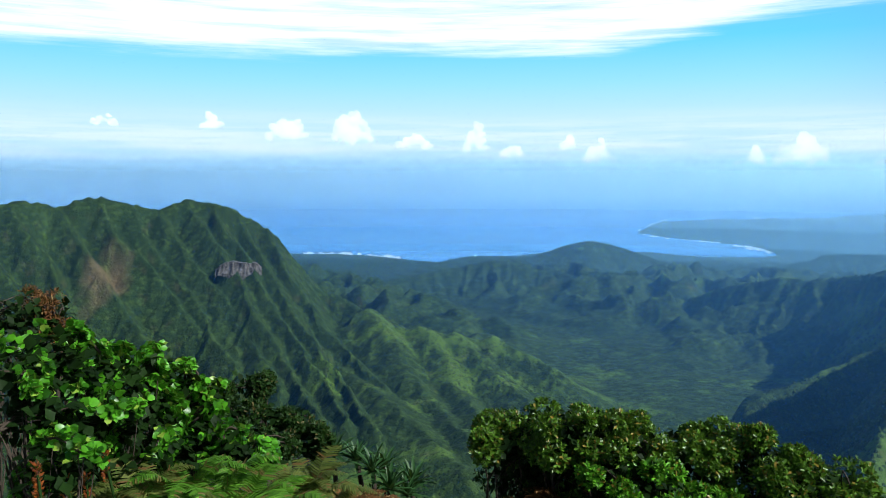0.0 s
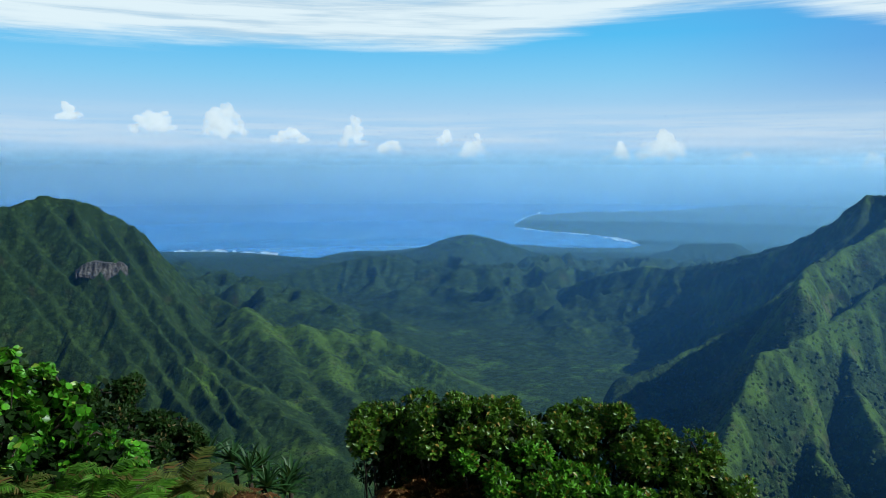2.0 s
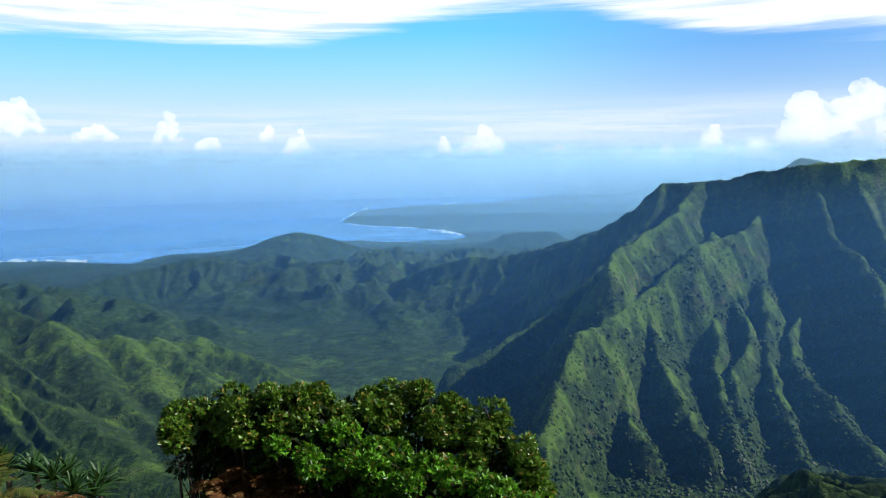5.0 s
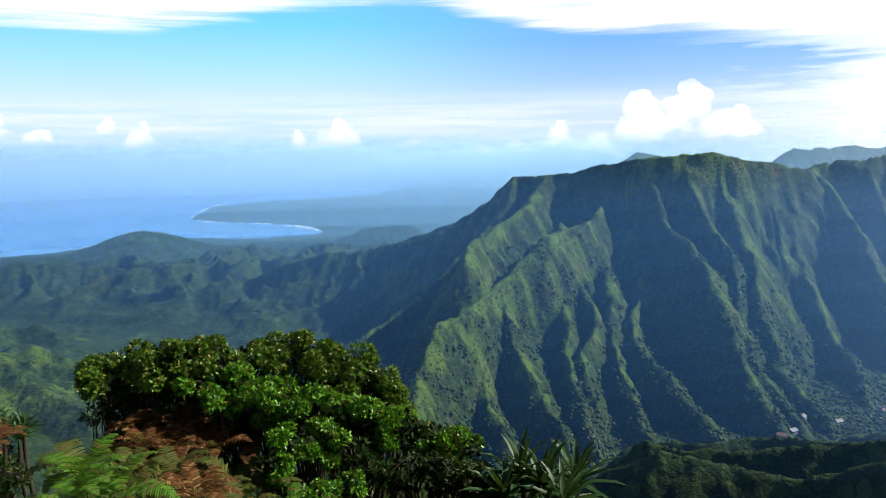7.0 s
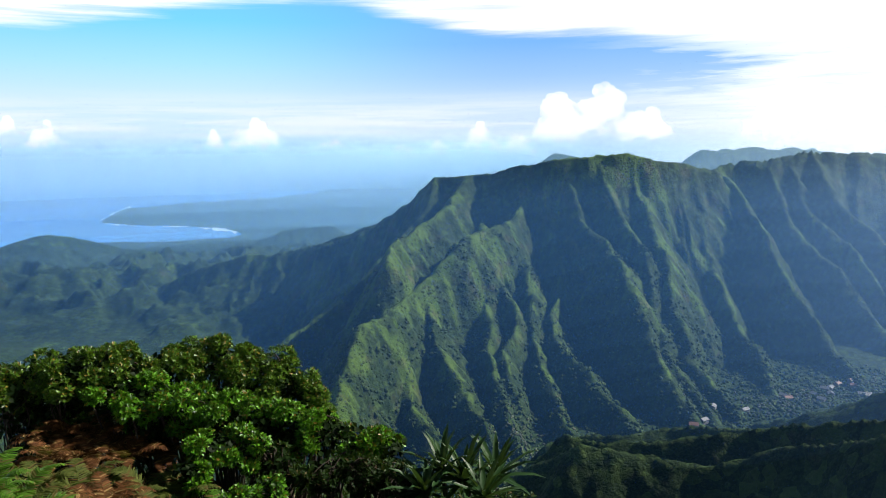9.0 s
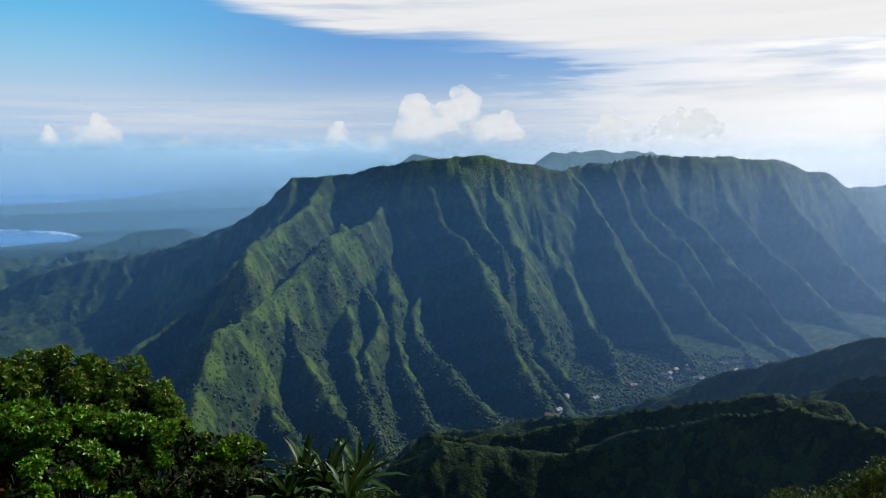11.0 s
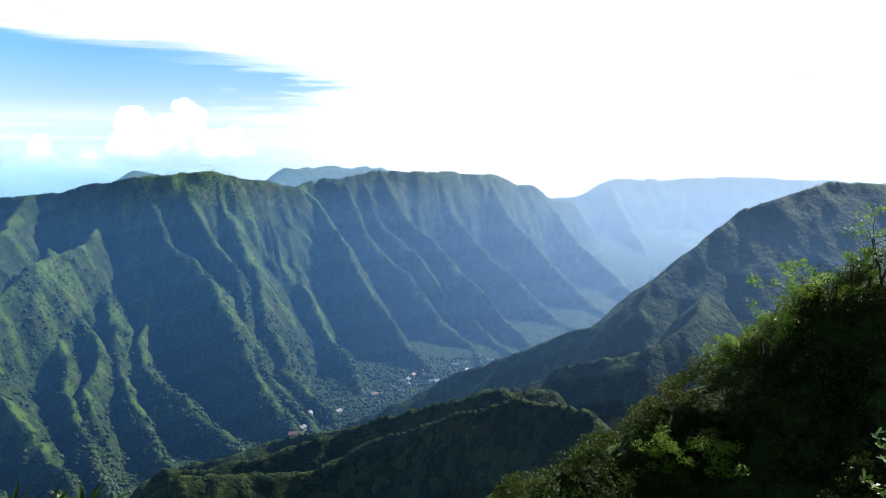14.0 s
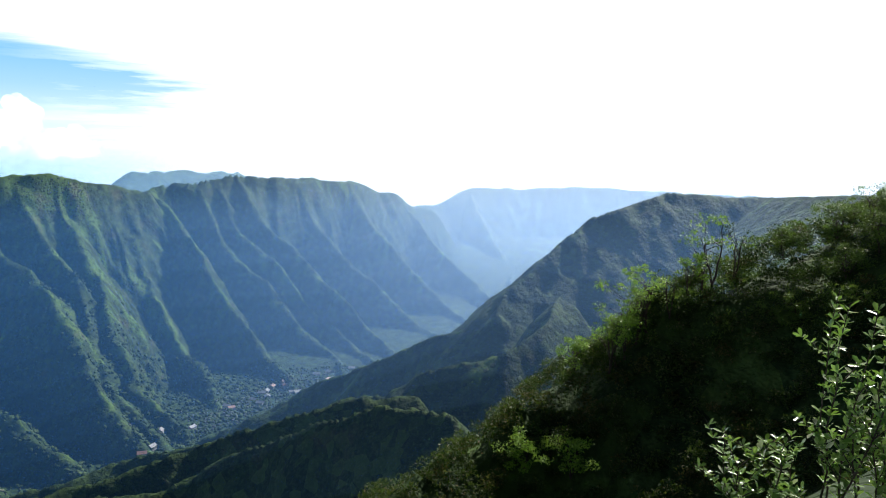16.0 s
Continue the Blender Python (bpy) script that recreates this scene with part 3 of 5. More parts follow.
def build_sea():
    az = np.arange(0, 360, 2.0)
    rad = np.concatenate([np.arange(2300, 3600, 100.0), np.arange(3600, 4945, 12.0)])
    a, r = np.meshgrid(np.radians(az), rad)
    verts = np.stack([-np.sin(a) * r, np.cos(a) * r, sea_level(r, np.degrees(np.arctan2(np.sin(a), np.cos(a))))], -1).reshape(-1, 3)
    ob = new("water", mesh_from("water", verts, grid_faces(len(rad), len(az), True), MAT_SEA))
    return tagged(ob, "calm blue ocean reaching the hazy horizon", "sea", kind="structure")


def build_sky():
    az = np.arange(0, 360, 2.0)
    els = np.radians(np.arange(-9.6, 15.7, 1.2))
    a, e = np.meshgrid(np.radians(az), els)
    verts = np.stack([-np.sin(a) * np.cos(e), np.cos(a) * np.cos(e), np.sin(e)], -1).reshape(-1, 3) * 4950 + np.array([0, 0, EYE])
    ob = new("backdrop", mesh_from("backdrop", verts, grid_faces(len(els), len(az), True), MAT_SKY))
    return tagged(ob, "pale blue tropical sky with thin high cloud", "sky", kind="structure")


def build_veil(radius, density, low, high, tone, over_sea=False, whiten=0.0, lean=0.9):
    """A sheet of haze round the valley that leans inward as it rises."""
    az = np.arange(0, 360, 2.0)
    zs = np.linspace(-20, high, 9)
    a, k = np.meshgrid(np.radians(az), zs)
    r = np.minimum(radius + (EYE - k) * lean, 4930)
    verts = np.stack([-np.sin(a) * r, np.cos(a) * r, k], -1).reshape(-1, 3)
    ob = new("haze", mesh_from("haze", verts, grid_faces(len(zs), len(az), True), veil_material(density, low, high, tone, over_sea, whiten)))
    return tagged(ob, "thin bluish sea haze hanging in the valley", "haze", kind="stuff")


build_ground()
build_sea()
build_sky()
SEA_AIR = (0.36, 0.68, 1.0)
# stacked sheets stand in for air that thickens evenly with distance; over the sea they are denser
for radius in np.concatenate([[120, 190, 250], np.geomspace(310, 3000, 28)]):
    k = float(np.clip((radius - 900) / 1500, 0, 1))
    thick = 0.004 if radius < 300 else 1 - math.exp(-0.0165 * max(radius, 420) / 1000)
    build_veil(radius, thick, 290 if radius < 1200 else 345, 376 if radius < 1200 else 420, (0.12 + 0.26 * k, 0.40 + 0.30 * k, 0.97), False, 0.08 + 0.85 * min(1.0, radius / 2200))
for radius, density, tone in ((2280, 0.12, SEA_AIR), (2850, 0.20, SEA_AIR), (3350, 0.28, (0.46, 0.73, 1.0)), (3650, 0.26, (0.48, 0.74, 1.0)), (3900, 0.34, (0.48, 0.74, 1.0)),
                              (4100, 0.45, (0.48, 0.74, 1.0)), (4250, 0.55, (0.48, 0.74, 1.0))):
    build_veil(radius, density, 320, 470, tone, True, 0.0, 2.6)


# ---------------------------------------------------------------- clouds
def cloud_material():
    m = Nodes("cloud_vapour_glow")
    tc = m.node("ShaderNodeTexCoord")
    sep = m.node("ShaderNodeSeparateXYZ")
    m.put(sep.inputs[0], tc.outputs["Generated"])
    geo = m.node("ShaderNodeNewGeometry")
    puff = m.noise(geo.outputs["Position"], 0.012, 3, 0.55)
    body = m.math("ADD", m.span(sep.outputs["Z"], 0.0, 0.8, 0.0, 0.40), m.span(puff, 0.35, 0.65, -0.16, 0.06), clamp=True)
    clear = m.node("ShaderNodeBsdfTransparent")
    white = m.node("ShaderNodeBsdfDiffuse")
    white.inputs[0].default_value = (0.9, 0.9, 0.9, 1)
    # added emission: the cloud glows white in place of sunlight scattered inside it
    own_glow = m.node("ShaderNodeEmission")
    own_glow.inputs[0].default_value = (0.90, 0.95, 1.0, 1)
    own_glow.inputs[1].default_value = 1.2
    both = m.node("ShaderNodeMixShader")
    both.inputs[0].default_value = 0.9
    m.tree.links.new(white.outputs[0], both.inputs[1])
    m.tree.links.new(own_glow.outputs[0], both.inputs[2])
    mixer = m.node("ShaderNodeMixShader")
    m.put(mixer.inputs[0], body)
    m.tree.links.new(clear.outputs[0], mixer.inputs[1])
    m.tree.links.new(both.outputs[0], mixer.inputs[2])
    m.tree.links.new(mixer.outputs[0], m.out.inputs[0])
    return m.mat


MAT_CLOUD = cloud_material()


def ball(sub):
    bm = bmesh.new()
    bmesh.ops.create_icosphere(bm, subdivisions=sub, radius=1.0)
    v = np.array([p.co[:] for p in bm.verts])
    f = np.array([[p.index for p in q.verts] for q in bm.faces])
    bm.free()
    return v, f


BALL2 = ball(2)


def build_cloud(az, el, wide, tall, rng):
    """A heap of cloud on the horizon; wide and tall in degrees of the sky."""
    d = 4650.0
    mid = np.array([-math.sin(radians(az)) * d, math.cos(radians(az)) * d, EYE + d * math.tan(radians(el))])
    side = np.array([math.cos(radians(az)), math.sin(radians(az)), 0.0])
    w, t = d * radians(wide) / 2, d * radians(tall) / 2
    vs, fs, base = [], [], 0
    puffs = int(44 + wide * 18)
    towers = [(rng.uniform(-0.75, 0.75), rng.uniform(0.5, 1.0)) for _ in range(2 + int(wide))]
    for k in range(puffs):
        c, top = towers[k % len(towers)]
        z = -0.9 + 1.8 * top * rng.random() ** 0.8
        u = c + rng.normal(0, 0.30) * (1.1 - 0.4 * (z + 0.9)) if k % 3 else rng.uniform(-1, 1)
        if k % 3 == 0:
            z = -0.9 + 0.5 * rng.random()
        z = -0.9 + (z + 0.9) * (1 - 0.65 * min(1.0, abs(u)) ** 1.5)
        rad = t * rng.uniform(0.11, 0.29) * (1.15 - 0.2 * (z + 0.9))
        v, f = BALL2
        n = np.array([noise.fractal(Vector(p) * 2.0 + Vector((k * 7.1, az, el)), 1.0, 2.0, 3) for p in v])
        p = v * (1 + 0.35 * n)[:, None] * rad
        vs.append(p * np.array([1.2, 1.2, 0.95]) + mid + side * u * w * 0.85 + np.array([0, 0, z * t]))
        fs.append(f + base)
        base += len(v)
    ob = new("cloud", mesh_from("cloud", np.vstack(vs), np.vstack(fs), MAT_CLOUD))
    return tagged(ob, "white heaped cumulus cloud low over the horizon", "cloud", "clouds over the sea", "stuff")


def build_clouds():
    rng = np.random.default_rng(5)
    west = [(31.6, 4.1, 2.2, 1.1), (24.4, 4.3, 2.0, 1.6), (19.0, 3.9, 3.2, 2.2), (14.0, 3.9, 3.6, 2.9), (9.3, 3.0, 2.6, 1.7), (4.7, 3.1, 2.2, 2.4),
            (1.9, 2.2, 2.0, 1.4), (-2.4, 2.6, 1.9, 1.6), (-4.6, 2.1, 2.4, 2.0), (-15.2, 1.6, 2.0, 1.7), (-18.4, 2.3, 3.6, 3.0)]
    east = [(-24.0, 1.2, 2.6, 0.9), (-29.6, 0.5, 2.2, 1.3), (-32.5, 0.8, 2.0, 2.0), (-35.6, 1.7, 3.0, 2.6), (-38.6, 1.0, 2.6, 2.2), (-41.2, 3.3, 3.0, 4.6),
            (-44.8, 3.6, 5.0, 4.2), (-47.5, 2.6, 4.0, 3.4), (-56.2, 2.2, 4.0, 3.0), (-61.4, 2.6, 5.0, 3.0), (-78.6, 0.3, 1.6, 0.9),
            (-83.5, 0.1, 3.6, 1.1)]
    for az, el, wide, tall in west + east:
        build_cloud(az, el, wide, tall, rng)


build_clouds()


# ---------------------------------------------------------------- plant materials
def leaf_material(name, dark, light, dry=None, rough=0.42, shine=0.5, through_share=0.3):
    m = Nodes(name)
    geo = m.node("ShaderNodeNewGeometry")
    rnd = geo.outputs["Random Per Island"]
    vein = m.noise(geo.outputs["Position"], 35.0, 3, 0.6)
    colour = m.mix(rnd, dark, light)
    colour = m.mix(m.span(vein, 0.35, 0.8, 0.0, 0.4), colour, dark)
    if dry:
        pick = m.math("FRACT", m.math("MULTIPLY", rnd, 17.31))
        colour = m.mix(m.math("GREATER_THAN", pick, 0.93), colour, dry)
    mat = m.surface(colour, rough, m.bump(vein, 0.2, 0.004), Specular_IOR_Level=shine)
    face = m.out.inputs[0].links[0].from_node
    thin = m.node("ShaderNodeBsdfTranslucent")
    m.put(thin.inputs[0], m.mix(0.5, colour, (0.20, 0.34, 0.03)))
    mixer = m.node("ShaderNodeMixShader")
    mixer.inputs[0].default_value = through_share
    m.tree.links.new(face.outputs[0], mixer.inputs[1])
    m.tree.links.new(thin.outputs[0], mixer.inputs[2])
    m.tree.links.new(mixer.outputs[0], m.out.inputs[0])
    return mat


def bark_material(name, a, b):
    m = Nodes(name)
    geo = m.node("ShaderNodeNewGeometry")
    n = m.noise(geo.outputs["Position"], 30.0, 5, 0.7)
    return m.surface(m.mix(n, a, b), 0.85, m.bump(n, 0.6, 0.01))


LEAF_BUSH = leaf_material("bush_leaf", (0.008, 0.042, 0.003), (0.15, 0.43, 0.020), (0.20, 0.14, 0.02), 0.36, 0.3, 0.24)
LEAF_OLIVE = leaf_material("olive_leaf", (0.012, 0.038, 0.004), (0.13, 0.27, 0.020), (0.24, 0.17, 0.03), 0.34, 0.35, 0.24)
# near black: a crown's inner shade put into the leaf colour
LEAF_SHADE = leaf_material("inner_shade_leaf", (0.003, 0.010, 0.002), (0.012, 0.032, 0.005), None, 0.6, 0.1, 0.05)
LEAF_ROUND = leaf_material("round_leaf", (0.007, 0.045, 0.003), (0.13, 0.42, 0.02), (0.26, 0.40, 0.05), 0.34, 0.3, 0.26)
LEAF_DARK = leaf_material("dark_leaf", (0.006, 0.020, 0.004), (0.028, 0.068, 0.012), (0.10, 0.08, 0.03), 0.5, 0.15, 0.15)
LEAF_STRAP = leaf_material("strap_leaf", (0.010, 0.038, 0.012), (0.04, 0.10, 0.028), None, 0.45, 0.3, 0.12)
LEAF_SLOPE = leaf_material("slope_leaf", (0.010, 0.026, 0.006), (0.068, 0.100, 0.028), (0.14, 0.12, 0.07), 0.5, 0.15, 0.25)
LEAF_RUSSET = leaf_material("slope_dry_leaf", (0.030, 0.026, 0.010), (0.105, 0.085, 0.035), (0.15, 0.12, 0.07), 0.6, 0.12, 0.25)
LEAF_LIME = leaf_material("young_leaf", (0.13, 0.27, 0.025), (0.28, 0.44, 0.06), None, 0.45, 0.3, 0.5)
LEAF_MID = leaf_material("slope_tree_leaf", (0.040, 0.085, 0.015), (0.13, 0.20, 0.045), None, 0.5, 0.2, 0.35)
LEAF_SILVER = leaf_material("glossy_leaf", (0.07, 0.16, 0.03), (0.24, 0.36, 0.12), (0.42, 0.45, 0.3), 0.24, 0.8)
FERN_GREEN = leaf_material("fern_frond", (0.035, 0.11, 0.009), (0.15, 0.33, 0.03), (0.16, 0.13, 0.04), 0.5, 0.2)
FERN_DULL = leaf_material("fern_old", (0.045, 0.068, 0.013), (0.15, 0.175, 0.042), (0.14, 0.08, 0.03), 0.6, 0.15)
FERN_DRY = leaf_material("fern_dry", (0.060, 0.024, 0.010), (0.20, 0.088, 0.034), (0.30, 0.20, 0.08), 0.7, 0.1, 0.2)
FLOWER = leaf_material("orange_bract", (0.14, 0.03, 0.008), (0.30, 0.08, 0.012), None, 0.5, 0.4, 0.2)
BARK = bark_material("bark", (0.02, 0.014, 0.010), (0.07, 0.05, 0.035))

# ---------------------------------------------------------------- plant parts
# a leaf's outline: along, across, up
DIAMOND = (np.array([(0, 0, 0), (0.55, 0.5, 0.10), (1, 0, -0.06), (0.55, -0.5, 0.10)]), np.array([(0, 2, 1), (0, 3, 2)]))
OVAL = (np.array([(0, 0, 0), (0.35, 0.36, 0.09), (0.75, 0.46, 0.10), (1, 0, -0.05), (0.75, -0.46, 0.10), (0.35, -0.36, 0.09)]),
        np.array([(0, 3, 1), (1, 3, 2), (0, 5, 3), (5, 4, 3)]))
ROUND = (np.array([(0, 0, 0), (0.06, 0.30, 0.05), (0.35, 0.52, 0.09), (0.7, 0.42, 0.06), (1, 0, -0.10), (0.7, -0.42, 0.06), (0.35, -0.52, 0.09),
                   (0.06, -0.30, 0.05), (0.45, 0, 0.0)]),
         np.array([(8, 1, 0), (8, 2, 1), (8, 3, 2), (8, 4, 3), (8, 5, 4), (8, 6, 5), (8, 7, 6), (8, 0, 7)]))
STRAP = (np.array([(0, 0.5, 0.2), (0, -0.5, 0.2), (0, 0, 0), (0.4, 0.5, 0.3), (0.4, -0.5, 0.3), (0.4, 0, 0.06), (0.75, 0.38, 0.1), (0.75, -0.38, 0.1),
                   (0.75, 0, -0.1), (1, 0, -0.7)]),
         np.array([(0, 3, 5), (0, 5, 2), (2, 5, 4), (2, 4, 1), (3, 6, 8), (3, 8, 5), (5, 8, 7), (5, 7, 4), (6, 9, 8), (8, 9, 7)]))


def unit(v):
    return v / np.maximum(np.linalg.norm(v, axis=-1, keepdims=True), 1e-9)


def leaf_arrays(base, axis, normal, length, width, shape):
    """Leaves as one array of places and triangles."""
    form, tris = shape
    axis = unit(axis)
    side = unit(np.cross(normal, axis))
    up = np.cross(axis, side)
    length, width = np.asarray(length)[:, None, None], np.asarray(width)[:, None, None]
    v = (base[:, None, :] + axis[:, None, :] * form[None, :, 0:1] * length + side[:, None, :] * form[None, :, 1:2] * width
         + up[:, None, :] * form[None, :, 2:3] * width)
    k = len(form)
    f = tris[None] + (np.arange(len(base)) * k)[:, None, None]
    return v.reshape(-1, 3), f.reshape(-1, 3)


def tube_arrays(points, radii, sides=6):
    """A tapered stem along a line of places."""
    points = np.asarray(points, float)
    way = unit(np.gradient(points, axis=0))
    ref = np.where(np.abs(way[:, 2:3]) > 0.9, np.array([[1.0, 0, 0]]), np.array([[0, 0, 1.0]]))
    a = unit(np.cross(way, ref))
    b = np.cross(way, a)
    ang = np.arange(sides) * 2 * np.pi / sides
    ring = a[:, None] * np.cos(ang)[None, :, None] + b[:, None] * np.sin(ang)[None, :, None]
    v = points[:, None] + ring * np.asarray(radii)[:, None, None]
    q = grid_faces(len(points), sides, True)
    f = np.vstack([q[:, [0, 1, 2]], q[:, [0, 2, 3]]])
    return v.reshape(-1, 3), f


def join_arrays(parts):
    vs, fs, base = [], [], 0
    for v, f in parts:
        vs.append(v)
        fs.append(f + base)
        base += len(v)
    return np.vstack(vs), np.vstack(fs)


def part(name, arrays, material, parent, label="", smooth=True):
    ob = new(name, mesh_from(name, arrays[0], arrays[1], material, smooth))
    ob.parent = parent
    if label:
        ob["label"] = label
    return ob


def thing(name, place, label, category, group=""):
    ob = new(name)
    ob.location = place
    ob.empty_display_size = 0.2
    return tagged(ob, label, category, group)


def ground_z(x, y):
    return float(height(np.array([float(x)]), np.array([float(y)]))[0])


def bent(p0, p1, sag, rng, n=6):
    t = np.linspace(0, 1, n)[:, None]
    p0, p1 = np.asarray(p0, float), np.asarray(p1, float)
    wob = np.cumsum(rng.normal(0, 0.03, (n, 3)), 0) * np.linalg.norm(p1 - p0) * 0.6
    wob -= wob[0] + (wob[-1] - wob[0]) * t
    return p0 + (p1 - p0) * t + np.array([0, 0, sag]) * np.sin(np.pi * t) + wob


def rosettes(centres, axes, count, length, width, shape, rng, open_angle=60.0):
    """Whorls of leaves at the tips of twigs."""
    n = len(centres)
    axes = unit(axes)
    ref = unit(np.cross(axes, rng.normal(0, 1, (n, 3))))
    other = np.cross(axes, ref)
    base, ax, nor, ln = [], [], [], []
    for k in range(count):
        ang = 2 * np.pi * (k / count) + rng.uniform(-0.4, 0.4, n)
        out = ref * np.cos(ang)[:, None] + other * np.sin(ang)[:, None]
        tilt = np.radians(rng.uniform(open_angle - 28, open_angle + 18, n))[:, None]
        a = axes * np.cos(tilt) + out * np.sin(tilt)
        base.append(centres + axes * rng.uniform(-0.5, 0.1, n)[:, None] * length)
        ax.append(a)
        nor.append(unit(axes * np.sin(tilt) - out * np.cos(tilt) + rng.normal(0, 0.15, (n, 3))))
        ln.append(length * rng.uniform(0.65, 1.2, n))
    ln = np.concatenate(ln)
    return leaf_arrays(np.vstack(base), np.vstack(ax), np.vstack(nor), ln, ln * width / length, shape)


def crown_points(radii, n, rng, inner=0.62, lump=(0.22, 0.38)):
    """Places and outward ways in the outer shell of a crown made of several lobes."""
    radii = np.asarray(radii)
    lobes = max(5, int(9 * radii[0] / 0.5))
    c = unit(rng.normal(0, 1, (lobes, 3)) + np.array([0, 0, 0.35])) * rng.uniform(0.5, 0.78, (lobes, 1))
    size = rng.uniform(*lump, lobes)
    which = rng.integers(0, lobes, n)
    d = unit(rng.normal(0, 1, (n, 3)) + c[which] * 0.6)
    p = c[which] + d * (size[which] * (inner + (1.05 - inner) * rng.random(n) ** 0.5))[:, None]
    return p * radii, d


def build_shrub(x, y, z, radii, leaf, rng, label, shape=OVAL, length=0.06, width=0.03, density=150, whorl=7, name="shrub", group="", bark=BARK,
                stems=9, gap=None, thick=1.0, lump=(0.22, 0.38)):
    """A shrub: crooked stems from the ground, a crown of leaf whorls whose middle is at z, and a near-black core for
    its inner shade.
    """
    foot = ground_z(x, y) - 0.05
    ob = thing(name, (x, y, foot), label, "shrub", group)
    mid = np.array([0, 0, z - foot])
    area = 4 * np.pi * (np.prod(radii)) ** (2 / 3)
    n = int(area * density)
    p, d = crown_points(radii, n, rng, 0.62, lump)
    if gap is not None:
        keep = np.array([noise.noise(Vector(q) * 3.1 + Vector((x, y, z))) for q in p]) > gap
        if keep.sum() > len(p) // 4:
            p, d = p[keep], d[keep]
    axes = unit(d + np.array([0, 0, 0.55]) + rng.normal(0, 0.35, p.shape))
    tubes = []
    for k in range(stems):
        tip = p[rng.integers(len(p))] * 0.85 + mid
        foot_k = np.array([rng.uniform(-0.12, 0.12), rng.uniform(-0.12, 0.12), 0])
        line = bent(foot_k, tip, 0.1, rng)
        tubes.append(tube_arrays(line, np.linspace(0.024, 0.005, len(line)) * (1 + radii[0]) * thick, 5))
        for j in range(4):
            i = rng.integers(2, len(line))
            end = p[rng.integers(len(p))] * 0.9 + mid
            end = line[i] + (end - line[i]) * min(1.0, 0.45 / max(np.linalg.norm(end - line[i]), 0.1))
            tubes.append(tube_arrays(bent(line[i], end, 0.03, rng, 4), np.linspace(0.009, 0.003, 4), 4))
    part("stem", join_arrays(tubes), bark, ob)
    part("crown", rosettes(p + mid, axes, whorl, length, width, shape, rng), leaf, ob)
    # core of near-black leaves, the shade between the whorls given as colour
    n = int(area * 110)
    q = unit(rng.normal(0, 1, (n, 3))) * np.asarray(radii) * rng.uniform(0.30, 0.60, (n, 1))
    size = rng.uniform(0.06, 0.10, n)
    part("shade_foliage", leaf_arrays(q + mid, rng.normal(0, 1, q.shape), q + np.array([0, 0, 0.2]), size, size * 0.7, DIAMOND), LEAF_SHADE, ob, "near-black inner leaves coloured as the crown's shade")
    return ob


# ---------------------------------------------------------------- ferns, straps, ginger
def frond_arrays(length, pairs, width, rng, arch=0.55):
    """A fern frond that arches over: a midrib with rows of narrow leaflets."""
    t = np.linspace(0, 1, 14)
    line = np.stack([t * length * (1 - 0.12 * t), 0.04 * length * np.sin(t * 2.0) * rng.normal(), arch * length * (np.sin(t * np.pi * 0.62) - 0.45 * t ** 2.2)], -1)
    parts = [tube_arrays(line, np.linspace(0.006, 0.0015, 14), 4)]
    s = np.linspace(0.14, 0.99, pairs)
    at = np.stack([np.interp(s, t, line[:, k]) for k in range(3)], -1)
    way = unit(np.stack([np.interp(s, t, np.gradient(line[:, k])) for k in range(3)], -1))
    side = unit(np.cross(way, np.array([0, 0, 1.0])))
    up = np.cross(side, way)
    size = width * np.sin(np.pi * (0.12 + 0.86 * s) ** 0.8) ** 0.8 + 0.015
    for sign in (-1, 1):
        ax = side * sign + way * 0.35 + up * rng.uniform(-0.25, 0.15, (pairs, 1))
        parts.append(leaf_arrays(at, ax, up + rng.normal(0, 0.12, up.shape), size, np.full(pairs, length / pairs * 0.72), STRAP))
    return join_arrays(parts)


def frond_meshes(material, rng, n, length, pairs, width, arch):
    return [mesh_from("frond", *frond_arrays(length * rng.uniform(0.85, 1.15), pairs, width, rng, arch), material) for _ in range(n)]


RNG = np.random.default_rng(11)
FRONDS = {"green": frond_meshes(FERN_GREEN, RNG, 4, 0.72, 27, 0.14, 0.45), "dull": frond_meshes(FERN_DULL, RNG, 4, 0.66, 26, 0.125, 0.4),
          "dry": frond_meshes(FERN_DRY, RNG, 4, 0.55, 24, 0.10, 0.32)}
FERN_LABEL = {"green": "green fern with arching feathery fronds", "dull": "yellow-brown ageing fern with arching fronds",
              "dry": "dried russet fern with drooping dead fronds"}


def build_fern(x, y, z, kind, size, rng, count=8):
    foot = ground_z(x, y)
    base = z if z is not None else foot + 0.1
    ob = thing("fern", (x, y, foot - 0.03), FERN_LABEL[kind], "fern", "ferns on the lookout")
    if base - foot > 0.1:
        part("stem", tube_arrays(bent((0, 0, 0), (0, 0, base - foot + 0.03), 0.0, rng), np.linspace(0.014, 0.009, 6), 5), BARK, ob)
    for k in range(count):
        f = new("frond", FRONDS[kind][rng.integers(4)])
        f.parent = ob
        f.matrix_basis = (pose(0, 0, base - foot, 0, rng.uniform(-25, 22), k * 360 / count + rng.uniform(-20, 20))
                          @ Matrix.Diagonal((size * rng.uniform(0.8, 1.2),) * 3).to_4x4())
    return ob


STRAPS = []


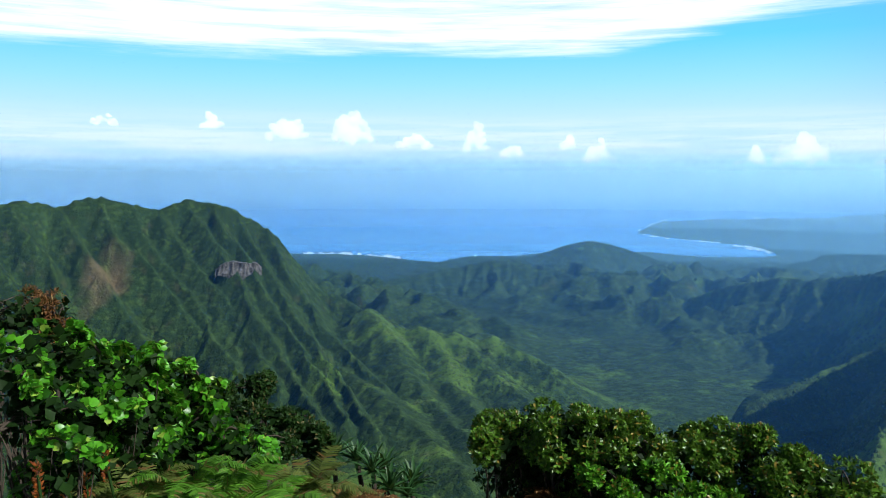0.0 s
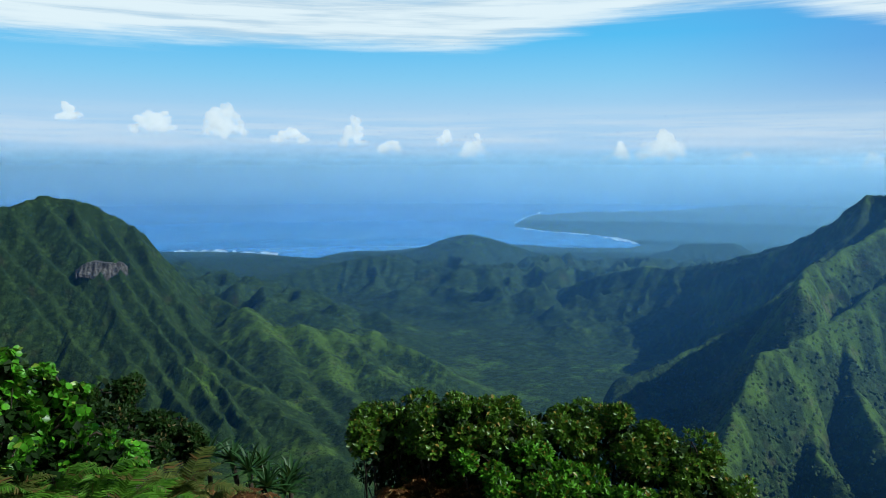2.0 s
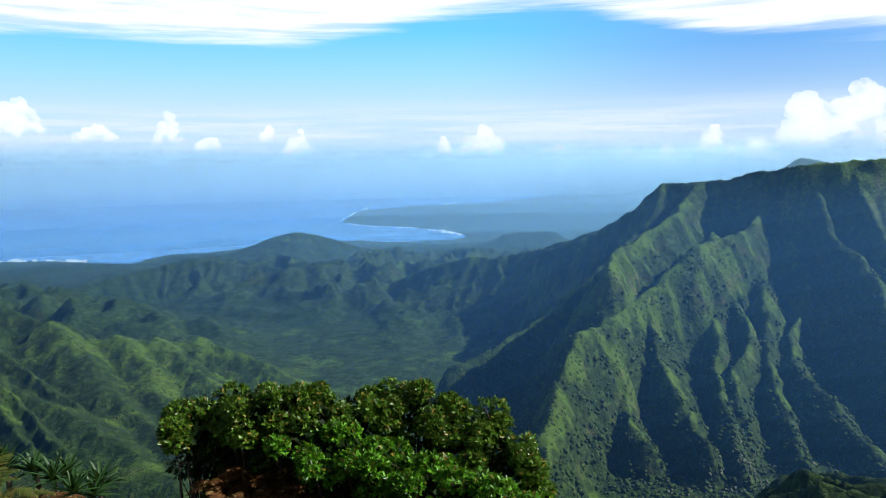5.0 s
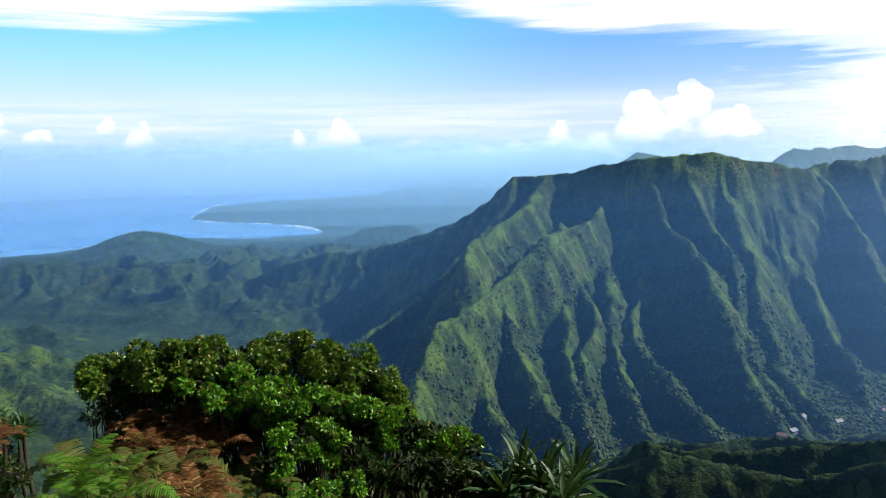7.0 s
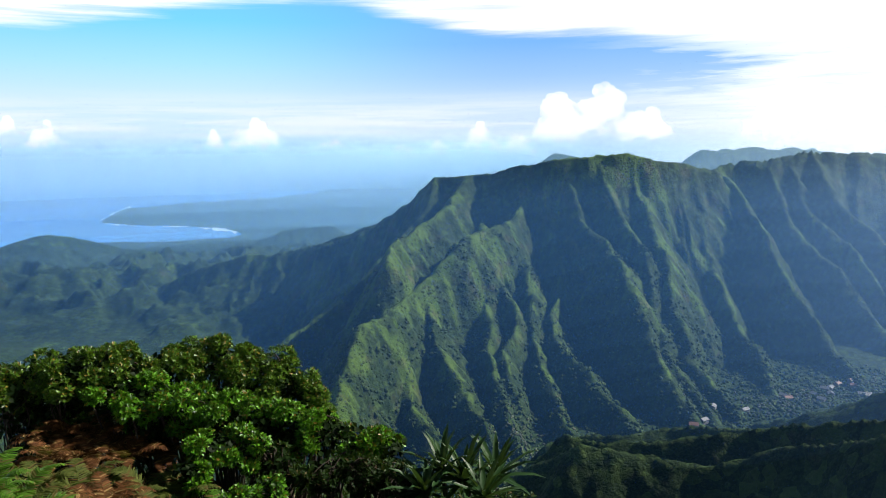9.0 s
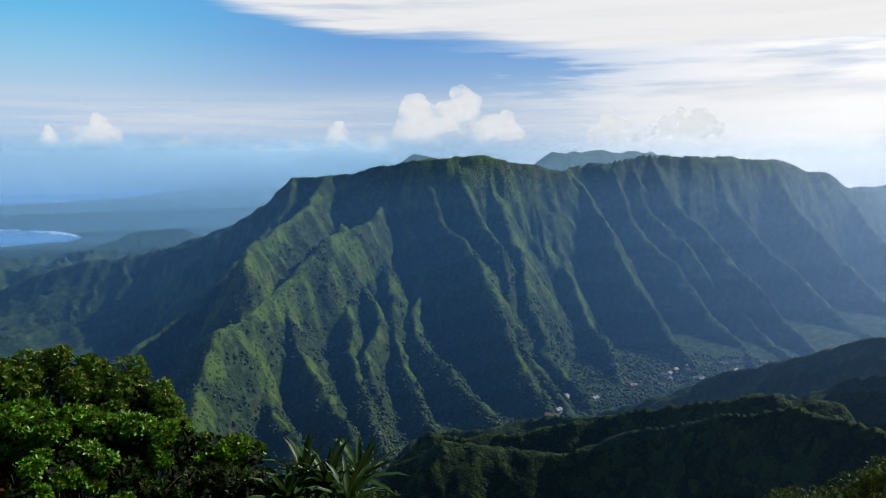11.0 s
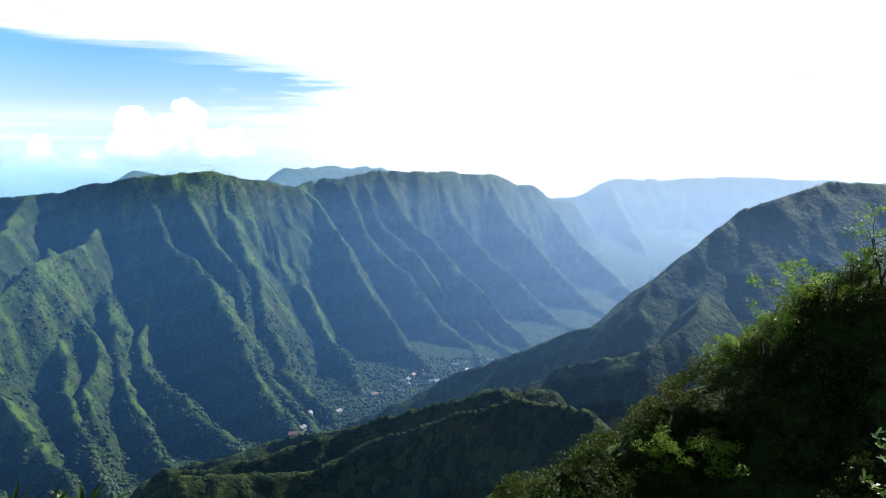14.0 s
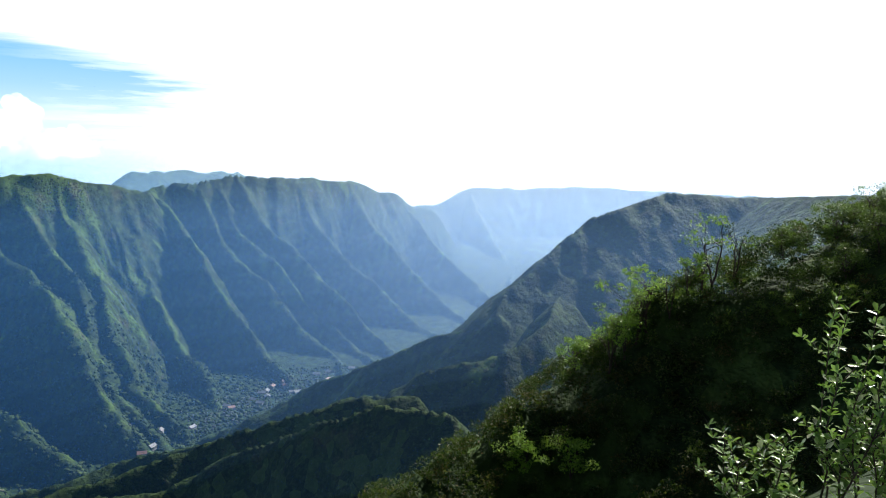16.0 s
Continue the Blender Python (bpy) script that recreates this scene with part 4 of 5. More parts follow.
def build_strap_plant(x, y, z, size, rng, leaves=26):
    """A tuft of long stiff leaves on a leaning stem."""
    if not STRAPS:
        one = leaf_arrays(np.zeros((1, 3)), np.array([[1.0, 0, 0]]), np.array([[0, 0, 1.0]]), [0.5], [0.07], STRAP)
        STRAPS.append(mesh_from("leaf", *one, LEAF_STRAP))
    foot = ground_z(x, y)
    ob = thing("strap_leaf_plant", (x, y, foot - 0.03), "tufted plant with long stiff glossy dark-green leaves", "plant", "tufted plants on the lookout")
    part("stem", tube_arrays(bent((0.1, 0, 0), (0, 0, z - foot + 0.03), 0.0, rng), np.linspace(0.03, 0.022, 6), 6), BARK, ob)
    for k in range(leaves):
        f = new("leaf", STRAPS[0])
        f.parent = ob
        lift = -70 + 85 * (k / leaves)
        f.matrix_basis = pose(0, 0, z - foot, rng.uniform(-15, 15), lift + rng.uniform(-8, 8), k * 137.5 + rng.uniform(-10, 10)) @ Matrix.Diagonal(
            (size * rng.uniform(0.8, 1.15),) * 3).to_4x4()
    return ob


def build_ginger(x, y, z, rng):
    """A ginger stalk: long leaves up the stem and an orange spike of bracts."""
    foot = ground_z(x, y)
    top = z - foot
    ob = thing("ginger_plant", (x, y, foot - 0.02), "ginger stalk with long green leaves and an orange flower spike", "plant", "ginger plants on the lookout")
    line = bent((0, 0, 0), (rng.uniform(-0.1, 0.1), rng.uniform(-0.1, 0.1), top), 0, rng, 8)
    part("stem", tube_arrays(line, np.linspace(0.012, 0.006, 8), 6), LEAF_DARK, ob)
    n = 9
    k = np.linspace(0.25, 0.85, n)
    at = np.stack([np.interp(k, np.linspace(0, 1, 8), line[:, i]) for i in range(3)], -1)
    ang = np.arange(n) * np.pi + rng.uniform(-0.5, 0.5, n)
    ax = np.stack([np.cos(ang), np.sin(ang), np.full(n, 0.75)], -1)
    part("foliage", leaf_arrays(at, ax, np.stack([-np.cos(ang) * 0.7, -np.sin(ang) * 0.7, np.ones(n)], -1), np.full(n, 0.34), np.full(n, 0.06), STRAP), LEAF_ROUND, ob)
    m = 46
    h = rng.uniform(0, 0.24, m)
    ang = rng.uniform(0, 2 * np.pi, m)
    h = h * 0.7
    out = np.stack([np.cos(ang), np.sin(ang), np.full(m, 0.8)], -1)
    part("flower_spike", leaf_arrays(line[-1] + np.stack([np.zeros(m), np.zeros(m), h - 0.12], -1), out, np.cross(out, [0.3, 0.2, 1.0]), rng.uniform(0.02, 0.035, m),
                                     np.full(m, 0.011), OVAL), FLOWER, ob, "orange flower spike")
    return ob


def plant_lookout():
    rng = np.random.default_rng(21)
    bush = "dense evergreen shrub with glossy rounded green leaves"
    group = "shrubs on the lookout"
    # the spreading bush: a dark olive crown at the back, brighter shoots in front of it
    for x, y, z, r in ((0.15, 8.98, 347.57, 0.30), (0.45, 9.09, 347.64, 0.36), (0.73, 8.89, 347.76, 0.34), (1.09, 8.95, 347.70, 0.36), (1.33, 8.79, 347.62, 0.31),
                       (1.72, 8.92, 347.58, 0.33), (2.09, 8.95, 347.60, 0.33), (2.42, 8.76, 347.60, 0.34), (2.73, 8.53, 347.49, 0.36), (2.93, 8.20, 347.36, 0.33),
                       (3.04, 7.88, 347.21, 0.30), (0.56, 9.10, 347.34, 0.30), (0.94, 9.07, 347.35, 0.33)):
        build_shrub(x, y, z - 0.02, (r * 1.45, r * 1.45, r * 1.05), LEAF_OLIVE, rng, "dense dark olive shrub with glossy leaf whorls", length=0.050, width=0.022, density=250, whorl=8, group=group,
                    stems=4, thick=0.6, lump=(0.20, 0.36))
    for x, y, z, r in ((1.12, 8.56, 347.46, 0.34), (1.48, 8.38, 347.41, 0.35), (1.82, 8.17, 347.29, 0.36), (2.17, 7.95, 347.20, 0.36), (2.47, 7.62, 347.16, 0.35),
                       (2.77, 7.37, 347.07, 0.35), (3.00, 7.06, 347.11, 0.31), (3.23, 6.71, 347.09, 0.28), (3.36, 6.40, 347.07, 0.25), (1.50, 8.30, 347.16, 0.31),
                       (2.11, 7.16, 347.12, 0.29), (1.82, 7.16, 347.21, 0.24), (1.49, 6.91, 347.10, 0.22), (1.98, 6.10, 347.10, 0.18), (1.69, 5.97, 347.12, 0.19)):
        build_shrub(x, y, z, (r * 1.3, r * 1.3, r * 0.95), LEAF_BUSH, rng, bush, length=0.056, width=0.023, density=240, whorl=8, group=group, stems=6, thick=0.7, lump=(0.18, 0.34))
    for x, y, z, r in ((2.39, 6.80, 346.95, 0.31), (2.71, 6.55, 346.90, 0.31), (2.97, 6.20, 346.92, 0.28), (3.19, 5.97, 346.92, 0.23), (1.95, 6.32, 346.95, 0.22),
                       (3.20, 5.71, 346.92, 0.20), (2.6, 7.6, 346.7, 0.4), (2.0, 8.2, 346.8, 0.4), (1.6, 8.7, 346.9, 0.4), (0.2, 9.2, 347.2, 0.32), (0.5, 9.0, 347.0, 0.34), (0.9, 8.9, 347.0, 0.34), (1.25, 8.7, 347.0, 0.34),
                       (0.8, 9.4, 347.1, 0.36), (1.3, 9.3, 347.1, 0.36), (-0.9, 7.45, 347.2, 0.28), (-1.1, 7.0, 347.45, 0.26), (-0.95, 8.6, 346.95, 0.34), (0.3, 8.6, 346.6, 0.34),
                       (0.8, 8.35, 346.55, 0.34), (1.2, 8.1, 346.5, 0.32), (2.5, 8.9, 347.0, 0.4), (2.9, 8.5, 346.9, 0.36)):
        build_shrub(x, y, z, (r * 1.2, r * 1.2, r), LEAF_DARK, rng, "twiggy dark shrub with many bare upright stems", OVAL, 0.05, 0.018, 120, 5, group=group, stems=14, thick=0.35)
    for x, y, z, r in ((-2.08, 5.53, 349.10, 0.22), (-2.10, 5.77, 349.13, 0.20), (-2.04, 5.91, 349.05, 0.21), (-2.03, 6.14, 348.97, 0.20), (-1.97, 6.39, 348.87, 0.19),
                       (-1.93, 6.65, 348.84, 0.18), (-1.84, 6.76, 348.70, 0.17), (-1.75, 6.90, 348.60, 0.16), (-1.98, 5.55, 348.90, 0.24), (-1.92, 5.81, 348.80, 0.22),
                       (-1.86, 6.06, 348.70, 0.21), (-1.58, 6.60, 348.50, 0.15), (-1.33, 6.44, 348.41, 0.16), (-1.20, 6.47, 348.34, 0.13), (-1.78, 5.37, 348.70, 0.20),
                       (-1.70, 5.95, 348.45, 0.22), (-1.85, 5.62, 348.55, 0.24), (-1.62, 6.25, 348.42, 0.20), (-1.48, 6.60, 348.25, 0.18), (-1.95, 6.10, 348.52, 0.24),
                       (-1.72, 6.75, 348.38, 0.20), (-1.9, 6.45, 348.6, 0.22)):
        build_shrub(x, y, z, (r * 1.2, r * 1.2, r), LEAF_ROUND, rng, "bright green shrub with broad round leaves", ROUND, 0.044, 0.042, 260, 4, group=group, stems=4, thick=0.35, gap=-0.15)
    # dark shrubs; nearer ones back the round-leaved shrub, its inner shade as leaf colour
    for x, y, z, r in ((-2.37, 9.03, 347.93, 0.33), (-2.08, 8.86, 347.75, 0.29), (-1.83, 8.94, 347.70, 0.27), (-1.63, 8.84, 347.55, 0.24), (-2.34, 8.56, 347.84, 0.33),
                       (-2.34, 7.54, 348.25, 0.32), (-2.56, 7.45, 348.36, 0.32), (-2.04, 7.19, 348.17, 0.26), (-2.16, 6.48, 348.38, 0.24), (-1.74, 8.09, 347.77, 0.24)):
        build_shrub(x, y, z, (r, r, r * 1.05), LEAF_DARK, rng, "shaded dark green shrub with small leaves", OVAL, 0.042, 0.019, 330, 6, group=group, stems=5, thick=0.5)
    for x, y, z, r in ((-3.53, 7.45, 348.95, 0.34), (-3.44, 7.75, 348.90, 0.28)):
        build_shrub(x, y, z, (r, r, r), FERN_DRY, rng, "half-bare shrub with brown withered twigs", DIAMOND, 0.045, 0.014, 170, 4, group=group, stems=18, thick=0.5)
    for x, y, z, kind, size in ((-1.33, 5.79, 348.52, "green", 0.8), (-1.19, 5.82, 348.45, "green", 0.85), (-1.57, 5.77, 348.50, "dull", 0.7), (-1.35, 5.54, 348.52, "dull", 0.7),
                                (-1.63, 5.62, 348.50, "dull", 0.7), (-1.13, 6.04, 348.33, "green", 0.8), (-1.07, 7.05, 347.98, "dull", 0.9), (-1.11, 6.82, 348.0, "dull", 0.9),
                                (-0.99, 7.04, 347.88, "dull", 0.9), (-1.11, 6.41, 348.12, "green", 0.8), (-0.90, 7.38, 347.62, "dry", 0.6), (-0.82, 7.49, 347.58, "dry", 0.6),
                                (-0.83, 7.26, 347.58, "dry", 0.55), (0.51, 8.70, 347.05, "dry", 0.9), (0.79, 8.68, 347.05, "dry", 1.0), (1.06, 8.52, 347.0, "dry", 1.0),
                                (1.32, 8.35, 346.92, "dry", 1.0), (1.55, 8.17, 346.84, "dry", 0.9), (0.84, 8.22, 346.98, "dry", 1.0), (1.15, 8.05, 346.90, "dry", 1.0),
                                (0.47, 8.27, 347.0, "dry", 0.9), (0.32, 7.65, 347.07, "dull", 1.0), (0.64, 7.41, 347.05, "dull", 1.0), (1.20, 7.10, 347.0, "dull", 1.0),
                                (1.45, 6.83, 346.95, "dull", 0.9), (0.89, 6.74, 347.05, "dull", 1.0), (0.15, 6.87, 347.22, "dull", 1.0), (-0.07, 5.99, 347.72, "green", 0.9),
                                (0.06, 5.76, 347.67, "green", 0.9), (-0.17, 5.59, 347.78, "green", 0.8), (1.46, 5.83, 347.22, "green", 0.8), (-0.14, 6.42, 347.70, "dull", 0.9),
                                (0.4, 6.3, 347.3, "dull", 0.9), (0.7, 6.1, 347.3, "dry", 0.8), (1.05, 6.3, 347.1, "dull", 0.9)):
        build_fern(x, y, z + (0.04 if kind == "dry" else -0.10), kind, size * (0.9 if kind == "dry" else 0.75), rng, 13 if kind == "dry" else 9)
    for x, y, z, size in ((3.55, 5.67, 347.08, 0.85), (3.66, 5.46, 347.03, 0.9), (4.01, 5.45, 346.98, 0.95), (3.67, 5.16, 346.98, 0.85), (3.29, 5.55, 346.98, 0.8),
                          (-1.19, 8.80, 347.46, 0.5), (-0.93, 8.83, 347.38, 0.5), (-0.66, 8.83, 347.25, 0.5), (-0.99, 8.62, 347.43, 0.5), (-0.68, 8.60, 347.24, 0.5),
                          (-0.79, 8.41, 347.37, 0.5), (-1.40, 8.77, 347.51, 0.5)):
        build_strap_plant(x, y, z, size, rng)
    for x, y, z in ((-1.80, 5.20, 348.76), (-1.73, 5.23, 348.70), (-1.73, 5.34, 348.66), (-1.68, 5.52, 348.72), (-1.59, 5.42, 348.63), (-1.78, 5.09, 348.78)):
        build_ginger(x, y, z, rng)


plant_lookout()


def undergrowth():
    """Low leaves that hide the soil of the lookout."""
    rng = np.random.default_rng(31)
    n = 2800
    x, y = rng.uniform(-4, 7, n), rng.uniform(4.2, 12.5, n)
    keep = np.hypot(x - 0.8, y - 2.3) > 2.4
    x, y = x[keep], y[keep]
    z = height(x, y) + rng.uniform(0.0, 0.45, len(x))
    p = np.stack([x, y, z], -1)
    ax = np.array([0, 0, 1.0]) + rng.normal(0, 0.4, p.shape)
    ob = new("undergrowth", mesh_from("undergrowth", *rosettes(p, ax, 6, 0.09, 0.04, OVAL, rng), LEAF_DARK))
    tagged(ob, "low tangle of dark green leaves over the soil", "undergrowth", kind="stuff")


undergrowth()


# ---------------------------------------------------------------- the wooded slope beside the lookout
def slope_shrubs(leaf, seed, share, label, east=-56.0, near=30.0, tall=1.0):
    """One kind of low bush among the thicket that clothes the slope."""
    rng = np.random.default_rng(seed)
    az, r = rng.uniform(-113, east, share), np.sqrt(rng.uniform(near ** 2, 78 ** 2, share))
    x, y = -np.sin(np.radians(az)) * r, np.cos(np.radians(az)) * r
    z = height(x, y)
    vs, fs, base = [], [], 0
    for k in range(len(x)):
        rad = rng.uniform(0.45, 1.15) * tall
        n = int(130 * rad + 50)
        lobes = unit(rng.normal(0, 1, (6, 3)) + np.array([0, 0, 0.5])) * rad * 0.6
        which = rng.integers(0, 6, n)
        d = unit(rng.normal(0, 1, (n, 3)) + np.array([0, 0, 0.45]))
        p = np.array([x[k], y[k], z[k] + rad * 0.3]) + (lobes[which] + d * rad * 0.42 * rng.uniform(0.7, 1.05, (n, 1))) * np.array([1.15, 1.15, 0.8])
        size = rng.uniform(0.14, 0.25, n)
        v, f = leaf_arrays(p, d + rng.normal(0, 0.45, d.shape), d + np.array([0, 0, 0.6]) + rng.normal(0, 0.35, d.shape), size, size * 0.6, DIAMOND)
        vs.append(v)
        fs.append(f + base)
        base += len(v)
    ob = new("slope_thicket", mesh_from("slope_thicket", np.vstack(vs), np.vstack(fs), leaf))
    tagged(ob, label, "thicket", kind="stuff")


slope_shrubs(LEAF_SLOPE, 41, 900, "dense dull green thicket covering the steep slope")
slope_shrubs(LEAF_DARK, 42, 700, "dark green low bushes covering the steep slope")
slope_shrubs(LEAF_RUSSET, 43, 300, "brownish dry bushes among the slope's thicket")
slope_shrubs(LEAF_MID, 44, 260, "light green rounded bushes along the slope's crest", -84.0, 60.0, 1.35)
slope_shrubs(LEAF_SLOPE, 45, 240, "dull green bushes along the slope's crest", -80.0, 58.0, 1.25)


def build_tree(x, y, tall, spread, leaf, rng, label, clumps=9, bark=BARK, leaf_size=0.22, fill=60, trunks=2, low=0.62):
    """A small tree: forked trunk, limbs and open clumps of leaves."""
    foot = ground_z(x, y) - 0.1
    ob = thing("tree", (x, y, foot), label, "tree", "trees on the slope")
    tubes, pts = [], []
    for k in range(trunks):
        top = np.array([rng.uniform(-0.3, 0.3) * spread, rng.uniform(-0.3, 0.3) * spread, tall * rng.uniform(0.6, 0.75)])
        line = bent((rng.uniform(-0.1, 0.1), rng.uniform(-0.1, 0.1), 0), top, 0, rng, 8)
        tubes.append(tube_arrays(line, np.linspace(0.035, 0.014, 8) * tall * 0.5, 6))
        for j in range(clumps // trunks + 1):
            i = rng.integers(3, 8)
            end = np.array([rng.normal(0, 0.42) * spread, rng.normal(0, 0.42) * spread, tall * rng.uniform(low, 1.0)])
            limb = bent(line[i], end, 0.1, rng, 6)
            tubes.append(tube_arrays(limb, np.linspace(0.012, 0.004, 6) * tall * 0.5, 5))
            pts.append(end)
    part("trunk", join_arrays(tubes), bark, ob)
    base, way = [], []
    for p in pts:
        rad = spread * rng.uniform(0.14, 0.26)
        d = unit(rng.normal(0, 1, (fill, 3)))
        base.append(p + d * rad * rng.uniform(0.3, 1.0, (fill, 1)) * np.array([1.2, 1.2, 0.65]))
        way.append(d)
    base, way = np.vstack(base), np.vstack(way)
    ln = rng.uniform(0.6, 1.2, len(base)) * leaf_size
    part("crown", leaf_arrays(base, way + rng.normal(0, 0.5, way.shape), way + np.array([0, 0, 0.8]), ln, ln * 0.55, OVAL), leaf, ob)
    return ob


def plant_slope():
    rng = np.random.default_rng(51)
    lime = "small slender tree with sunlit yellow-green leaves"
    for x, y, tall, spread in ((60.0, 0.7, 6.2, 3.2), (61.0, 0.0, 5.4, 2.8), (63.8, -5.2, 6.0, 3.2), (57.9, 2.7, 5.0, 2.6), (59.0, 1.6, 4.8, 2.4), (62.6, -3.2, 4.4, 2.0)):
        build_tree(x, y, tall, spread, LEAF_LIME, rng, lime)
    for x, y, tall, spread in ((61.8, -1.8, 4.2, 1.6), (63.2, -4.2, 4.0, 1.6), (64.6, -6.8, 4.4, 2.0), (58.6, 2.2, 3.8, 1.6)):
        build_tree(x, y, tall, spread, LEAF_DARK, rng, "thin half-bare tree with dark sparse twigs", 7, fill=14)
    for x, y, tall, spread in ((51.8, 4.9, 3.4, 2.6), (51.4, 8.1, 2.8, 2.2), (59.2, 5.5, 2.6, 1.8), (65.5, -14.6, 3.0, 2.4), (61.3, -14.5, 2.8, 2.2),
                               (66.0, -17.3, 3.0, 2.6), (64.9, -10.5, 2.6, 2.0), (62.5, -16.8, 2.8, 2.4), (58.0, -13.5, 2.6, 2.0), (60.0, -10.5, 2.4, 1.8)):
        build_tree(x, y, tall, spread, LEAF_LIME if y > 0 else LEAF_MID, rng, "bushy young tree with sunlit lime-green leaves" if y > 0 else "rounded bushy tree with light green leaves", 18, leaf_size=0.17, fill=90,
                   trunks=3, low=0.2)
    for x, y, z, r in ((5.86, -1.34, 349.15, 0.36), (5.80, -1.62, 348.70, 0.38), (6.0, -0.95, 348.25, 0.26), (5.7, -1.95, 348.75, 0.36)):
        build_sprigs(x, y, z, r, rng)


def build_sprigs(x, y, z, spread, rng):
    """An airy shrub: slim upright stems with small whorls of glossy leaves all along them."""
    foot = ground_z(x, y) - 0.05
    ob = thing("shrub", (x, y, foot), "airy shrub with small glossy light-catching leaves", "shrub", "glossy shrubs")
    tubes, at, ax = [], [], []
    for k in range(5):
        top = np.array([rng.normal(0, 0.6) * spread, rng.normal(0, 0.6) * spread, (z - foot) * rng.uniform(0.72, 1.0)])
        line = bent((rng.uniform(-0.05, 0.05), rng.uniform(-0.05, 0.05), 0), top, 0, rng, 9)
        tubes.append(tube_arrays(line, np.linspace(0.012, 0.003, 9), 5))
        twigs = [(line, 0.45)]
        for j in range(4):
            i = rng.integers(4, 8)
            end = line[i] + np.array([rng.normal(0, 0.16), rng.normal(0, 0.16), rng.uniform(0.12, 0.3)])
            twig = bent(line[i], end, 0.02, rng, 5)
            tubes.append(tube_arrays(twig, np.linspace(0.005, 0.002, 5), 4))
            twigs.append((twig, 0.3))
        for way, start in twigs:
            t = np.arange(start, 1.001, 0.085 / max(np.linalg.norm(way[-1] - way[0]), 0.1))
            for q in t:
                p = np.array([np.interp(q, np.linspace(0, 1, len(way)), way[:, i]) for i in range(3)])
                at.append(p)
                ax.append(np.array([0, 0, 1.0]) + rng.normal(0, 0.35, 3))
    part("stem", join_arrays(tubes), BARK, ob)
    part("crown", rosettes(np.array(at), np.array(ax), 6, 0.075, 0.034, OVAL, rng, 62.0), LEAF_SILVER, ob)
    return ob


plant_slope()


# ---------------------------------------------------------------- woods of the far slopes
def far_woods():
    rng = np.random.default_rng(61)
    n = 60000
    az, r = rng.uniform(-95, -18, n), rng.uniform(430, 1100, n)
    x, y = -np.sin(np.radians(az)) * r, np.cos(np.radians(az)) * r
    ours = (y < 640 - 0.27 * x) | (rng.random(n) < 0.5)
    x, y = x[~ours], y[~ours]
    n = len(x)
    z, mark = height(x, y, None, True)
    ours = y < 640 - 0.27 * x
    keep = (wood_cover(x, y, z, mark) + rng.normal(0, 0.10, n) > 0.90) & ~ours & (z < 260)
    x, y, z, ours = x[keep], y[keep], z[keep], ours[keep]
    v0, f0 = ball(1)
    size = np.where(ours, rng.uniform(0.8, 1.7, len(x)), rng.uniform(1.2, 3.0, len(x)))
    wob = 1 + 0.28 * rng.normal(0, 1, (len(x), len(v0)))
    v = v0[None] * wob[:, :, None] * size[:, None, None] * np.array([1.0, 1.0, 0.9]) + np.stack([x, y, z + size * 0.35], -1)[:, None]
    f = f0[None] + (np.arange(len(x)) * len(v0))[:, None, None]
    m = Nodes("far_foliage")
    geo = m.node("ShaderNodeNewGeometry")
    grain = m.noise(geo.outputs["Position"], 0.9, 3, 0.7)
    mat = m.surface(m.mix(geo.outputs["Random Per Island"], (0.022, 0.045, 0.012), (0.060, 0.095, 0.025)), 0.85, m.bump(grain, 1.0, 0.8), Specular_IOR_Level=0.15)
    ob = new("far_woods", mesh_from("far_woods", v.reshape(-1, 3), f.reshape(-1, 3), mat))
    tagged(ob, "scattered dark green trees on the valley slopes", "trees", kind="stuff")


far_woods()


# ---------------------------------------------------------------- surf, cliff and village
def surf_material():
    m = Nodes("surf_foam")
    geo = m.node("ShaderNodeNewGeometry")
    n = m.noise(geo.outputs["Position"], 0.08, 4, 0.7)
    return m.surface(m.mix(n, (0.72, 0.78, 0.82), (0.92, 0.93, 0.93)), 0.6)


MAT_SURF = surf_material()


def shore_r(az, table_az, table_r):
    """Where the shore lies, with its small coves."""
    r = np.interp(az, table_az, table_r)
    return r + 14 * fbm(az * 1.3, r * 0.004, 3, 5)


def build_surf(az0, az1, table_az, table_r, sign, wide, seed):
    """Breaking waves along a stretch of shore."""
    az = np.arange(az0, az1, 0.06)
    r0 = shore_r(az, table_az, table_r)
    w = wide * np.clip(fbm(az * 3.0, az * 0 + seed, 3, seed) + 0.35, 0.02, 1)
    rows = []
    for k in (-0.3, 0.0, 0.5, 1.0):
        r = r0 + sign * (4 + w * k)
        a = np.radians(az)
        rows.append(np.stack([-np.sin(a) * r, np.cos(a) * r, sea_level(r, az) + 1.6 - abs(k) * 0.8], -1))
    v = np.vstack(rows)
    ob = new("surf", mesh_from("surf", v, grid_faces(4, len(az)), MAT_SURF))
    tagged(ob, "white surf breaking along the distant shore", "surf", kind="stuff")


build_surf(10.5, 18.0, COAST_AZ, COAST_R, 1, 130, 3)
build_surf(4.0, 8.2, COAST_AZ, COAST_R, 1, 45, 4)
build_surf(-17.0, -14.8, BAY_AZ, BAY_R, -1, 60, 6)
build_surf(-14.8, -7.8, BAY_AZ, BAY_R, -1, 20, 7)
build_surf(-12.4, -11.4, COAST_AZ, COAST_R, 1, 45, 8)
build_surf(-8.9, -7.6, COAST_AZ, COAST_R, 1, 45, 9)
build_surf(-9.6, -7.55, FAR_AZ, FAR_R, 1, 55, 12)
